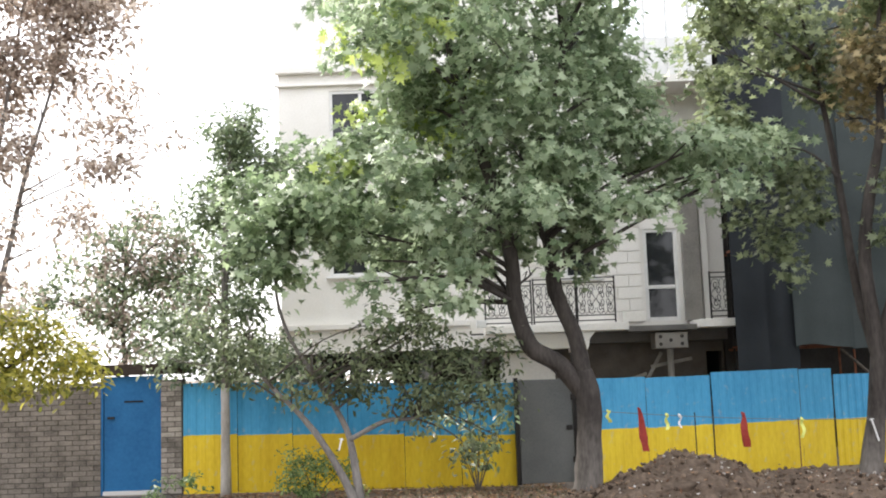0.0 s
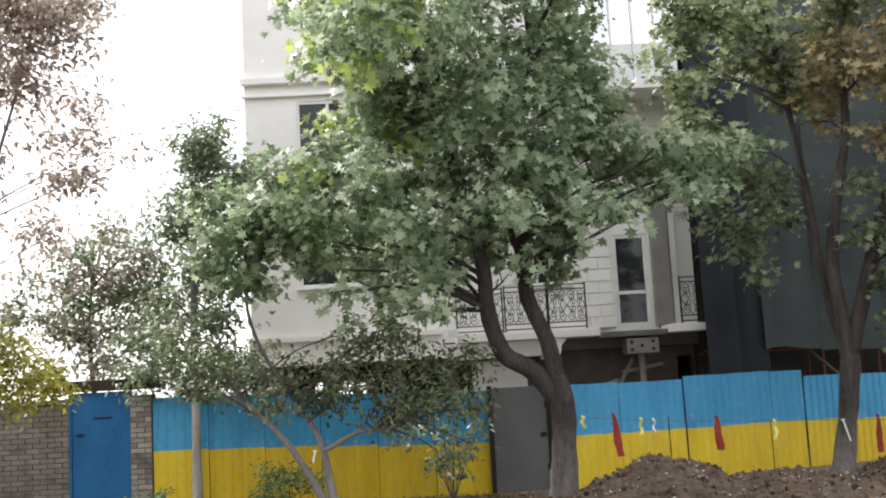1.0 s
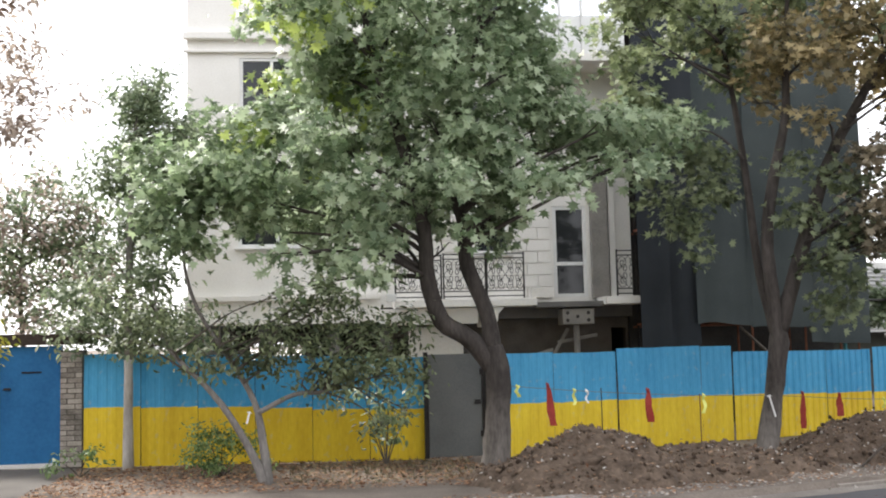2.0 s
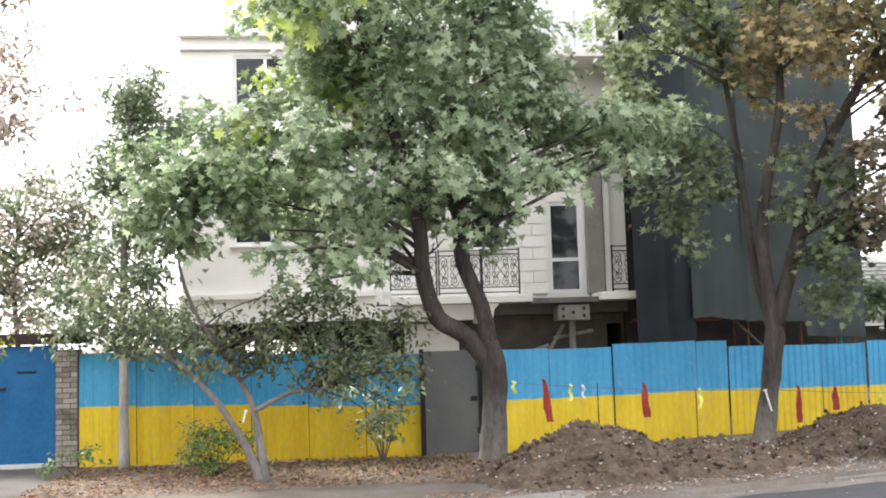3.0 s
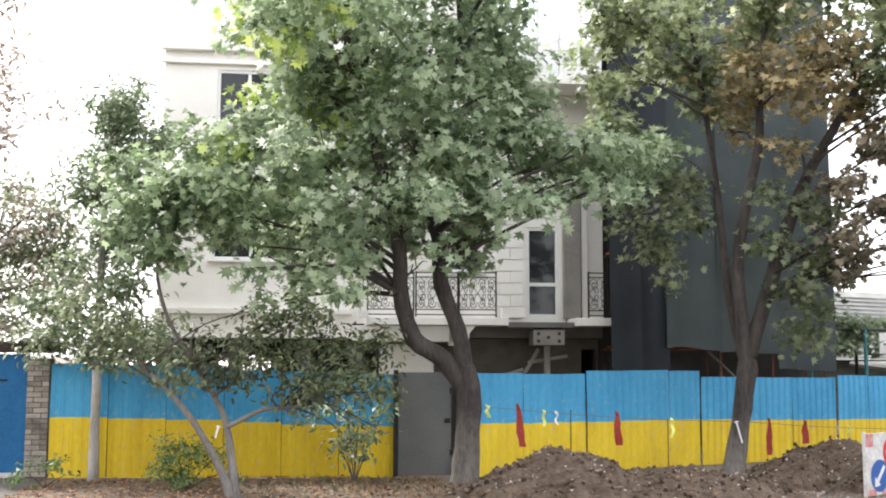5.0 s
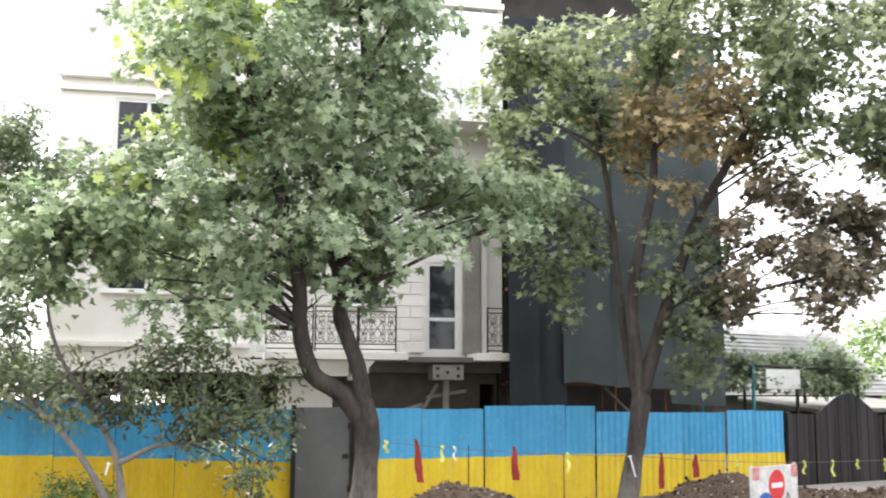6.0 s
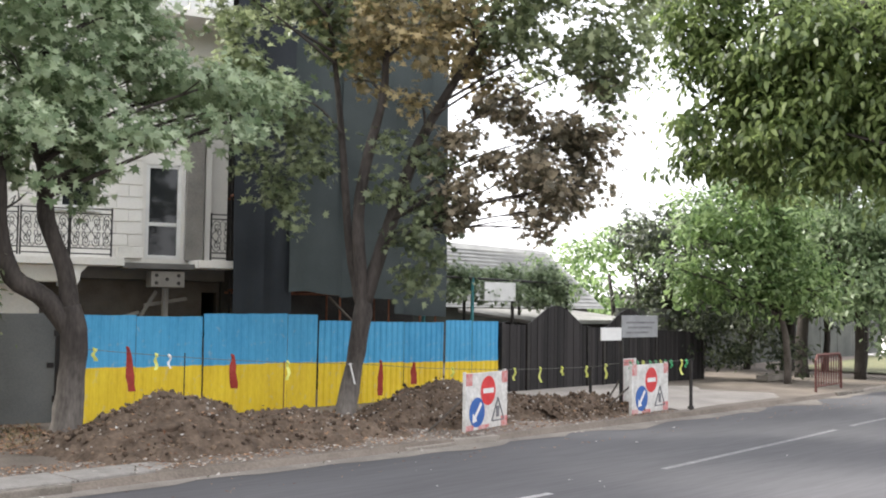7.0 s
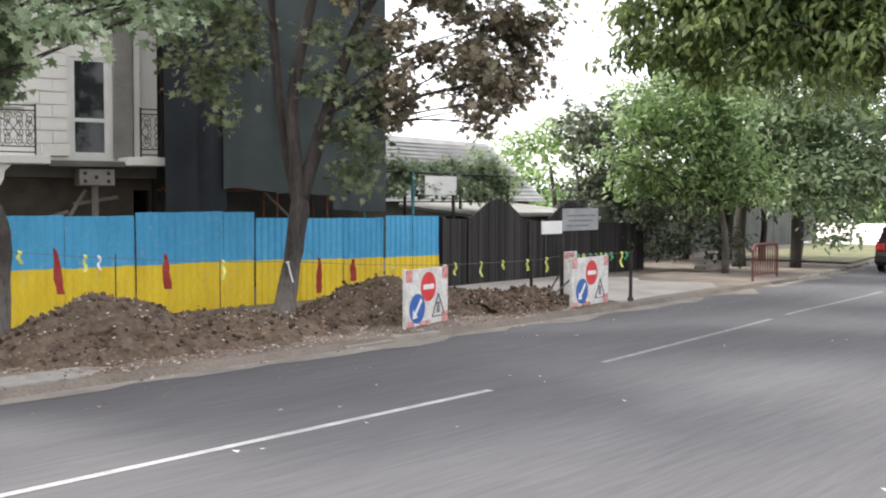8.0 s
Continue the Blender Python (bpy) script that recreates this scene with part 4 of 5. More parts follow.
crown(bushy, lobes, 0.14, 1050, "oval", M_LEAF_BROWN, 36, holes=0.25, clump=0.2)
green_part = [((c[0] + 0.15, c[1] + 0.1, c[2] - 0.1), r * 1.1) for c, r in lobes]
crown(bushy, green_part, 0.14, 1300, "oval", M_LEAF_GREY, 37, name="green_crown", holes=0.25, clump=0.2)
twigs(bushy, lobes, [(1.9, 0, 1.5), (1.8, 0, 3.2), (1.85, 0, 4.2)], 0.025, M_PALE_BARK, 12)

# the second street tree, rust-tinted, by the soil heaps
second = tree_frame(6.6, 16.64, "street tree with three dark limbs and rust-tinted leaves", "street_tree")
limb_a = [(0.33, 1.83), (0.27, 2.69), (0.23, 3.57), (0.38, 4.54), (0.61, 5.53), (0.68, 6.72), (0.8, 8.2)]
limb_b = [(0.34, 1.95), (0.65, 2.99), (0.97, 3.97), (1.3, 4.86), (1.68, 5.57), (2.26, 6.58), (2.9, 7.8)]
limb_c = [(0.32, 1.85), (0.09, 2.98), (-0.03, 4.34), (-0.12, 5.31), (-0.29, 6.68), (-0.5, 8.0)]
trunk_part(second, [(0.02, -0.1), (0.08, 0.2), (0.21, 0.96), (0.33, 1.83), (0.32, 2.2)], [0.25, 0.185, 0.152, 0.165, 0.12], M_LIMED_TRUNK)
trunk_part(second, limb_a, [0.13, 0.11, 0.1, 0.09, 0.07, 0.05, 0.02], M_BARK, "limb", (0, -0.05, -0.1, -0.15))
trunk_part(second, limb_b, [0.13, 0.12, 0.11, 0.1, 0.08, 0.055, 0.02], M_BARK, "limb", (0, 0.05, 0.1, 0.15, 0.2))
trunk_part(second, limb_c, [0.1, 0.075, 0.065, 0.055, 0.04, 0.02], M_BARK, "limb", (0, 0.15, 0.3, 0.4, 0.4))
joints = [(a, 0, z) for a, z in limb_a[2:] + limb_b[1:] + limb_c[1:]]
green = spread(second, [(-1.55, 6.83, 0.73), (-0.68, 6.96, 0.77), (2.76, 6.8, 0.73), (3.37, 6.12, 0.58), (4.17, 6.85, 0.77), (4.68, 6.16, 0.58), (4.53, 5.46, 0.53), (0.66, 8.01, 1.06), (2.24, 8.08, 1.06), (3.75, 7.95, 0.97),
                        (-0.8, 7.95, 0.97), (1.43, 9.25, 1.26), (3.03, 9.23, 1.16), (3.0, 7.3, 0.8), (3.9, 6.2, 0.6), (2.5, 6.2, 0.5), (-1.9, 6.1, 0.55), (-1.3, 5.5, 0.5), (-2.1, 7.2, 0.65), (5.0, 7.9, 0.8), (4.9, 8.7, 0.9), (5.2, 7.1, 0.5), (5.0, 6.5, 0.45), (-1.7, 7.9, 0.8), (-0.2, 6.3, 0.5)], 10, 0.9)
rust = spread(second, [(0.49, 6.71, 0.75), (1.37, 6.55, 0.7), (0.11, 5.81, 0.5), (2.07, 6.07, 0.55), (1.0, 5.44, 0.45), (-0.26, 5.01, 0.35), (1.8, 7.2, 0.7), (0.4, 7.4, 0.6), (2.6, 5.9, 0.4)], 11, 0.7)
hang = spread(second, [(3.28, 4.42, 0.53), (4.08, 4.54, 0.53), (3.49, 3.59, 0.34), (1.99, 4.88, 0.42), (1.95, 4.09, 0.34), (2.57, 5.49, 0.44), (1.86, 3.41, 0.27), (3.0, 5.2, 0.45), (4.2, 5.0, 0.45), (2.9, 4.6, 0.35), (3.7, 5.0, 0.45), (4.4, 5.8, 0.45), (3.6, 4.0, 0.35), (2.3, 4.5, 0.3), (4.3, 4.1, 0.3), (3.2, 3.9, 0.42), (3.6, 3.7, 0.4), (3.95, 3.95, 0.36), (2.0, 3.7, 0.3), (2.1, 3.15, 0.2), (3.45, 3.3, 0.2)], 12, 0.6)
crown(second, green, 0.145, 850, "maple", M_LEAF_STREET, 55, holes=0.12)
low = spread(second, [(-0.75, 5.1, 0.5), (-1.5, 4.7, 0.45), (0.9, 4.7, 0.45), (1.5, 4.4, 0.4), (-1.2, 4.0, 0.5), (-0.7, 4.4, 0.55), (-0.9, 3.45, 0.4), (1.33, 3.05, 0.55), (1.2, 2.45, 0.38), (0.73, 3.97, 0.35), (1.55, 3.7, 0.4)], 19, 0.5)
# low leaves get the shaded leaf colour, the crown above the lighter one
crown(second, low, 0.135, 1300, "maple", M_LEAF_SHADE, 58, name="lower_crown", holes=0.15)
crown(second, rust, 0.145, 880, "maple", M_LEAF_RUST, 56, "rust-brown upper leaves", "rust_crown", holes=0.15)
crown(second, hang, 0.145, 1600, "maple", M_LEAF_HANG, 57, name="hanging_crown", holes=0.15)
twigs(second, green + rust + hang, joints, 0.028, M_BARK, 13, 2)

# trees along the far pavement and the one whose boughs hang over the road
row_a = tree_frame(20.1, 23.0, "bushy bright green tree beside the pavement", "street_tree")
trunk_part(row_a, [(2.15, -0.1), (2.1, 1.2), (1.8, 2.4), (1.2, 4.2)], [0.11, 0.09, 0.07, 0.03], M_PALE_BARK)
lobes = spread(row_a, [(-0.3, 4.0, 0.8), (-0.75, 3.1, 0.5), (-0.01, 4.71, 1.0), (0.1, 3.09, 0.95), (1.08, 3.9, 1.24), (1.08, 5.35, 0.91), (2.31, 3.27, 1.2), (2.0, 4.54, 1.07), (1.54, 2.4, 0.7), (-0.3, 2.4, 0.45), (2.3, 2.3, 0.7), (3.0, 2.6, 0.7), (0.46, 2.4, 0.6)], 14, 1.0)
crown(row_a, lobes, 0.22, 600, "oval", M_LEAF_FRESH, 65, clump=0.24, holes=0.3)
twigs(row_a, lobes, [(2.1, 0, 1.5), (1.8, 0, 2.4), (1.4, 0, 3.6)], 0.05, M_BARK, 14, 2)
row_b = tree_frame(25, 23, "dense green tree beside the pavement", "street_tree")
trunk_part(row_b, [(-0.9, -0.1), (-0.9, 1.2), (-0.7, 2.4), (0, 4.2)], [0.22, 0.18, 0.15, 0.06], M_BARK)
trunk_part(row_b, [(0.75, -0.1), (0.75, 1.4), (0.7, 2.8), (0.5, 4.0)], [0.18, 0.14, 0.11, 0.05], M_BARK, "trunk")
lobes = spread(row_b, [(-0.51, 3.93, 1.5), (-0.83, 5.33, 1.19), (0.77, 3.24, 1.2), (0.78, 4.61, 1.47), (-1.17, 2.4, 0.7), (0.45, 2.3, 0.7), (2.03, 4.25, 1.6), (2.9, 3.2, 1.1), (1.9, 6.2, 1.5), (0.2, 6.6, 1.5), (4.2, 4.6, 1.5), (1.35, 1.3, 0.5), (1.9, 1.0, 0.5), (2.3, 1.5, 0.55), (1.6, 1.8, 0.5), (2.7, 2.1, 0.6), (3.4, 2.5, 0.7), (1.2, 2.4, 0.8), (2.2, 2.7, 0.8), (-0.2, 2.2, 0.6)], 15, 1.2)
crown(row_b, lobes, 0.22, 620, "oval", M_LEAF_DARK, 66, clump=0.24, holes=0.35)
twigs(row_b, lobes, [(-0.5, 0, 1.8), (-0.4, 0, 2.4), (0.9, 0, 2.6)], 0.06, M_BARK, 15, 2)
over = tree_frame(16.0, 14.5, "tall roadside tree with drooping narrow leaves over the road", "roadside_tree")
trunk_part(over, [(6.2, -0.1), (6.1, 2.2), (5.2, 4.4), (3.2, 6.6), (1.0, 7.6), (-1.6, 7.8)], [0.42, 0.34, 0.28, 0.2, 0.12, 0.03], M_BARK, lean=(-7, -7, -6, -3.5, -1, 0))
lobes = spread(over, [(-2.54, 7.65, 0.95), (-1.65, 6.66, 0.95), (-0.58, 7.26, 1.2), (0.46, 7.41, 1.2), (-1.98, 5.7, 0.62), (-0.9, 5.71, 0.95), (0.14, 5.88, 1.2), (0.74, 4.9, 0.85), (-2.93, 6.7, 0.5), (-0.38, 4.8, 0.6),
                      (-1.49, 5.0, 0.5), (-3.34, 8.18, 0.5), (1.54, 6.02, 1.28), (1.6, 4.8, 0.95), (-1.43, 8.94, 1.28), (0.16, 9.11, 1.52), (1.66, 7.75, 1.52), (-2.54, 9.05, 0.9), (3.4, 6.4, 1.5), (-2.6, 5.1, 0.5), (-2.0, 5.1, 0.6), (-3.0, 4.9, 0.32), (-1.2, 4.5, 0.6), (-2.9, 5.8, 0.4)], 16, 1.2)
crown(over, lobes, 0.2, 1900, "oval", M_LEAF_OLIVE, 67, droop=1.3, clump=0.22, holes=0.2)
twigs(over, lobes, [(3.2, -3.5, 6.2), (1.0, -1, 6.5), (-1.6, 0, 6.4), (2.2, -2, 4.4)], 0.05, M_BARK, 16, 2)


def trunk_tag(x, y, a, z, lean, label, length=0.16):
    """A scrap of white tape tied to a stem."""
    f = pose(x, y, 0, 0, 0, -math.degrees(math.atan2(x, y)))
    t = thing("white_tape", f @ pose(a, -0.2, z, 0, lean, 0), label, "tape", "white tapes on stems")
    part("strip", box(-0.013, 0.013, -0.006, 0.0, -length, 0.02, 0.002), M_WHITE, t)
    part("tie", tube([(-0.03, 0.0, 0.0), (0.0, 0.1, 0.01), (0.03, 0.0, 0.0)], [0.008, 0.008, 0.008], 5), M_WHITE, t)


trunk_tag(-1.3, 15.6, -0.24, 1.02, 14, "scrap of white tape tied to a crooked stem")
trunk_tag(6.6, 16.64, 0.14, 0.98, -14, "torn white tape hanging on a dark trunk", 0.34)

# ---------------------------------------------------------------- dark gate, yard and house beyond the fence
M_DARK_WOOD = material("black_stained_boards", (0.012, 0.011, 0.011), (0.036, 0.032, 0.032), 3, 0.65, 0.3, per_object=0.5, stretch=(1, 1, 0.2))
M_SLATE = material("old_grey_roof_slate", (0.2, 0.2, 0.19), (0.36, 0.36, 0.34), 1.5, 0.9, 0.3, stretch=(1, 1, 1))
M_TEAL = material("teal_painted_pipe", (0.05, 0.2, 0.22), (0.09, 0.3, 0.32), 4, 0.5, 0.05)
M_RED = material("red_sign_film", (0.5, 0.02, 0.025), (0.68, 0.05, 0.05), 6, 0.45, 0.03)
M_RED_WORN = material("flaking_red_film", (0.62, 0.5, 0.47), (0.5, 0.04, 0.045), 9, 0.55, 0.06, fine=25)
M_BLUE = material("blue_sign_film", (0.02, 0.08, 0.3), (0.04, 0.14, 0.42), 6, 0.45, 0.03)
M_BOARD = material("grimy_white_board", (0.42, 0.41, 0.38), (0.78, 0.77, 0.74), 5, 0.6, 0.08, fine=18)
M_GREY_BOARD = material("pale_grey_board", (0.22, 0.225, 0.23), (0.36, 0.37, 0.37), 4, 0.6, 0.03)
M_INK = material("faded_print", (0.1, 0.1, 0.11), (0.25, 0.25, 0.26), 5, 0.7, 0.0)
M_RIBBON_Y = material("yellow_ribbon", (0.6, 0.64, 0.08), (0.82, 0.84, 0.3), 8, 0.5, 0.0)
M_RIBBON_R = material("red_cloth_strip", (0.2, 0.022, 0.018), (0.36, 0.05, 0.035), 8, 0.7, 0.1)
M_RIBBON_G = material("green_ribbon", (0.05, 0.3, 0.12), (0.1, 0.45, 0.2), 8, 0.6, 0.0)
M_ROPE = material("grey_rope", (0.12, 0.12, 0.11), (0.25, 0.24, 0.22), 20, 0.9, 0.2)
M_RACK = material("red_brown_paint", (0.08, 0.03, 0.026), (0.15, 0.065, 0.055), 5, 0.6, 0.1)
# grey darkened so the wall colour itself holds the shade under the trees
M_FAR_WALL = material("shade_darkened_grey_wall", (0.05, 0.055, 0.05), (0.13, 0.135, 0.12), 0.8, 0.9, 0.2)
M_SLAB = material("pale_broken_concrete", (0.18, 0.17, 0.155), (0.33, 0.31, 0.285), 4, 0.9, 0.4)
M_VERGE = material("yellowed_grass", (0.06, 0.068, 0.03), (0.19, 0.185, 0.1), 1.5, 0.95, 0.6, fine=20)
M_GRASS = material("dry_grass", (0.09, 0.08, 0.045), (0.26, 0.21, 0.13), 2, 0.8, 0.0, island=0.8)

dark_gate = thing("dark_gate", along(10.42, 0.0), "black board gate with two arched humps along its top", "gate")


def gate_top(x):
    top = 1.58 - 0.028 * x
    for c, h, w in ((2.05, 0.5, 1.2), (5.14, 0.52, 1.15)):
        q = abs(x - c) / w
        if q < 1:
            top += h * (0.5 + 0.5 * math.cos(math.pi * q)) ** 0.75
    return top


BOARD_W = 0.128
for i in range(69):
    x = 0.02 + i * BOARD_W
    bm = bmesh.new()
    n = 3
    yo = 0.006 * math.sin(i * 2.3)
    rows = [[bm.verts.new((x + (BOARD_W - 0.008) * k / n, y + yo, z)) for k in range(n + 1) for z in (-0.35, gate_top(x + (BOARD_W - 0.008) * k / n))] for y in (-0.02, 0.01)]
    for k in range(n):
        a, b, c, d = 2 * k, 2 * k + 2, 2 * k + 3, 2 * k + 1
        bm.faces.new([rows[0][q] for q in (a, b, c, d)])
        bm.faces.new([rows[1][q] for q in (d, c, b, a)])
        bm.faces.new((rows[0][d], rows[0][c], rows[1][c], rows[1][d]))
    bm.faces.new((rows[0][0], rows[0][1], rows[1][1], rows[1][0]))
    bm.faces.new((rows[0][-1], rows[0][-2], rows[1][-2], rows[1][-1]))
    part("board", bm, M_DARK_WOOD, dark_gate)
for x in (0.0, 0.92, 3.3, 3.98, 6.4, 8.85):
    part("gate_post", box(x - 0.05, x + 0.05, -0.06, 0.05, -0.35, gate_top(x) + 0.03, 0.008), M_DARK_STEEL, dark_gate)
for z in (0.25, 1.15):
    part("crossbar", box(0, 8.85, 0.013, 0.06, z, z + 0.06), M_DARK_WOOD, dark_gate)

# low house with a slate roof
cottage = thing("cottage", along(14.0, 9.0), "low pale house with a weathered grey slate roof", "house")
part("wall", box(0, 12.6, 0.6, 8, -0.3, 2.1), M_FAR_WALL, cottage)
roof = bmesh.new()
ra = [roof.verts.new(p) for p in ((-0.6, 0, 1.95), (13.0, 0, 1.95), (13.4, 3.4, 4.4), (-0.6, 3.4, 4.6), (-0.6, 8.6, 1.95), (13.6, 8.6, 1.95))]
for q in ((0, 1, 2, 3), (5, 4, 3, 2), (1, 5, 2), (0, 3, 4), (0, 4, 5, 1)):
    roof.faces.new([ra[k] for k in q])
part("roof", roof, M_SLATE, cottage, "weathered grey slate roof")
for i in range(15):
    z = 2.05 + i * 0.155
    y = (z - 1.95) * 3.4 / 2.55
    end = 12.95
    part("slate_course", box(-0.6, end, y - 0.03, y + 0.03, z - 0.016, z + 0.003), M_SLATE, cottage)
shed = thing("shed", along(15.6, 3.2), "low shed with a pale corrugated roof behind the gate", "shed")
part("wall", box(0, 5.2, 0.3, 2.6, -0.3, 1.5), M_DARK_WOOD, shed)
for i in range(40):
    x = -0.2 + i * 0.14
    part("roof_rib", tube([(x, 0, 1.56), (x, 2.9, 1.85)], [0.075, 0.075], 6), M_SLATE, shed)

# vine arbour
arbour = thing("vine_arbour", along(11.3, 2.5), "vine-covered arbour on teal pipes behind the gate", "arbour")
for x in (0.8, 2.4, 4.8):
    for y in (0, 1.8):
        part("arbour_post", tube([(x, y, -0.2), (x, y, 2.72)], [0.045, 0.045], 8), M_TEAL if x < 1 else M_DARK_STEEL, arbour)
for y in (0, 1.8):
    part("arbour_beam", tube([(-0.2, y, 2.72), (5.0, y, 2.66)], [0.03, 0.03], 8), M_DARK_STEEL, arbour)
vine_lobes = [((x, random.Random(i).uniform(-0.1, 1.9), 2.74 + 0.14 * math.sin(i * 1.9)), 0.33) for i, x in enumerate([0.1 + 0.28 * k for k in range(18)])]
vine_lobes += [((x, 0.1, z), 0.3) for x, z in ((3.2, 2.3), (3.6, 2.1), (4.2, 2.25), (4.7, 2.1), (1.2, 2.35), (0.1, 2.3), (4.5, 2.5), (2.5, 2.4))]
crown(arbour, vine_lobes, 0.13, 2100, "maple", M_LEAF_GREY, 81, name="vine_leaves")
notice = thing("notice_board", along(12.34, 2.3, 0), "blank white notice board hanging on the arbour", "sign")
part("panel", box(0, 1.24, -0.015, 0.015, 2.13, 2.62, 0.006), M_WHITE, notice)
part("hanger", tube([(0.62, 0, 2.61), (0.62, 0.2, 2.72)], [0.01, 0.01], 6), M_DARK_STEEL, notice)

# far wall, forecourt and street furniture
# panels take the darkened grey in place of the trees' shade
far_wall = thing("yard_wall", pose(0, 0, 0), "pale panel wall behind the street trees, their shade put into its colour", "wall", kind="structure")
for i in range(12):
    s = 19.6 + i * 2.0
    p, q = street(s, 3.0 + 0.3 * bend(s)), street(s + 1.94, 3.0 + 0.3 * bend(s + 1.94))
    ob = part("wall_panel", box(0, (q - p).length, 0, 0.12, -0.4, 2.0, 0.01), M_FAR_WALL, far_wall)
    ob.matrix_basis = pose(p.x, p.y, 0, 0, 0, math.degrees(math.atan2(q.y - p.y, q.x - p.x)))
plaza = part("forecourt", strip([40 + 3 * i for i in range(30)], [-4.6, 0, 6, 14, 24, 40], lambda s, d: 0.02), M_PLAZA)
tagged(plaza, "pale sunlit concrete forecourt beyond the trees", "forecourt", kind="structure")
rack = thing("street_barrier", along(17.35, -4.35, -0.1, 5), "red-brown tubular street barrier at the pavement", "barrier")
part("frame", tube([(0, 0, -0.1), (0, 0, 0.85), (0.12, 0, 0.98), (1.7, 0, 0.98), (1.82, 0, 0.85), (1.82, 0, -0.1)], [0.035] * 6, 8), M_RACK, rack)
for i in range(9):
    part("bar", tube([(0.2 + i * 0.18, 0, 0.2), (0.2 + i * 0.18, 0, 0.95)], [0.016, 0.016], 6), M_RACK, rack)
part("lower_bar", tube([(0, 0, 0.2), (1.82, 0, 0.2)], [0.02, 0.02], 6), M_RACK, rack)
block = thing("concrete_block", along(19.6, -1.9, -0.02, 4), "pale concrete block lying at the pavement", "concrete block")
part("block", box(0, 1.5, 0, 0.35, 0, 0.17, 0.02), M_KERB, block)

# ---------------------------------------------------------------- car far down the street
M_CAR = material("dark_red_car_paint", (0.03, 0.012, 0.012), (0.055, 0.02, 0.019), 2, 0.25, 0.0, spec=0.6)
M_TYRE = material("tyre_rubber", (0.012, 0.012, 0.012), (0.03, 0.03, 0.03), 8, 0.9, 0.2)
M_RIM = material("wheel_rim_metal", (0.3, 0.3, 0.31), (0.5, 0.5, 0.51), 6, 0.35, 0.0, metal=0.8)


def side_profile(points, half, inset=0.0):
    """A closed outline in length and height, drawn out to the half width on both sides, its upper points drawn in."""
    bm = bmesh.new()
    top = max(z for _, z in points)
    low = min(z for _, z in points)
    rings = []
    for side in (-1, 1):
        rings.append([bm.verts.new((x, side * (half - inset * (z - low) / (top - low)), z)) for x, z in points])
    bm.faces.new(rings[0][::-1])
    bm.faces.new(rings[1])
    n = len(points)
    for k in range(n):
        bm.faces.new((rings[0][k], rings[0][(k + 1) % n], rings[1][(k + 1) % n], rings[1][k]))
    bmesh.ops.recalc_face_normals(bm, faces=bm.faces)
    bmesh.ops.bevel(bm, geom=list(bm.edges), offset=0.035, segments=2, profile=0.6, affect="EDGES")
    return bm


car = thing("car", along(24.2, -5.85, -0.125, 7.3), "dark red hatchback standing at the road edge", "car")
part("body", side_profile([(0.0, 0.3), (0.02, 0.62), (0.1, 0.92), (2.9, 0.92), (3.75, 0.8), (3.95, 0.55), (3.95, 0.28), (3.7, 0.2), (0.25, 0.2)], 0.84, 0.06), M_CAR, car)
cabin = part("cabin", side_profile([(0.1, 0.9), (0.35, 1.35), (0.7, 1.46), (1.9, 1.45), (2.8, 0.9)], 0.76, 0.16), M_CAR, car)
part("rear_window", side_profile([(0.1, 0.98), (0.3, 1.33), (0.36, 1.33), (0.2, 0.98)], 0.6, 0.08), M_GLASS, cabin, "dark glass")
for y in (-0.7, 0.7):
    part("side_window", box(0.65, 2.1, y - 0.04, y + 0.04, 0.98, 1.32, 0.02), M_GLASS, cabin, "dark glass")
for y in (-0.68, 0.68):
    part("tail_lamp", box(-0.015, 0.08, y - 0.12, y + 0.12, 0.66, 0.86, 0.02), M_RED, car, "red tail lamp")
part("bumper", box(-0.06, 0.12, -0.8, 0.8, 0.3, 0.5, 0.04), M_DARK_STEEL, car, "dark plastic bumper")
for x in (0.75, 3.2):
    for y in (-0.76, 0.76):
        tyre = part("wheel", tube([(x, y - 0.09, 0.3), (x, y - 0.06, 0.3), (x, y + 0.06, 0.3), (x, y + 0.09, 0.3)], [0.27, 0.3, 0.3, 0.27], 20), M_TYRE, car, "black tyre")
        part("rim", tube([(x, y - 0.1, 0.3), (x, y + 0.1, 0.3)], [0.18, 0.18], 16), M_RIM, tyre, "grey metal rim")

# ---------------------------------------------------------------- roadworks
POST_S, POST_D = 10.75, -4.8


def post_at(s, d, h, label, mat=M_DARK_STEEL, r=0.035):
    t = thing("stake", along(s, d, 0), label, "stake", "stakes of the roadworks")
    part("shaft", tube([(0, 0, -0.1), (0, 0, h)], [r, r], 8), mat, t)
    part("foot", tube([(0, 0, -0.02), (0, 0, 0.04)], [r * 2, r * 1.6], 8), mat, t)
    return t


post_at(POST_S, POST_D, 0.97, "dark steel stake at the kerb holding the rope")
post_at(10.35, -2.6, 0.72, "dark steel stake beside the gate entrance")
post_at(0.75, -2.1, 1.2, "thin dark rod stuck in the soil", M_DARK_STEEL, 0.009)
post_at(3.0, -1.6, 1.0, "thin rusty rod stuck in the soil", M_RUST, 0.01)
sign_post = thing("sign_post", along(9.4, -4.05, 0), "dark post with two pale notice boards", "sign")
part("shaft", tube([(0, 0, -0.1), (0, 0, 1.88)], [0.04, 0.04], 8), M_DARK_STEEL, sign_post)
b1 = part("board", box(-0.06, 1.2, -0.06, -0.035, 1.4, 1.84, 0.006), M_GREY_BOARD, sign_post, "pale grey printed board")
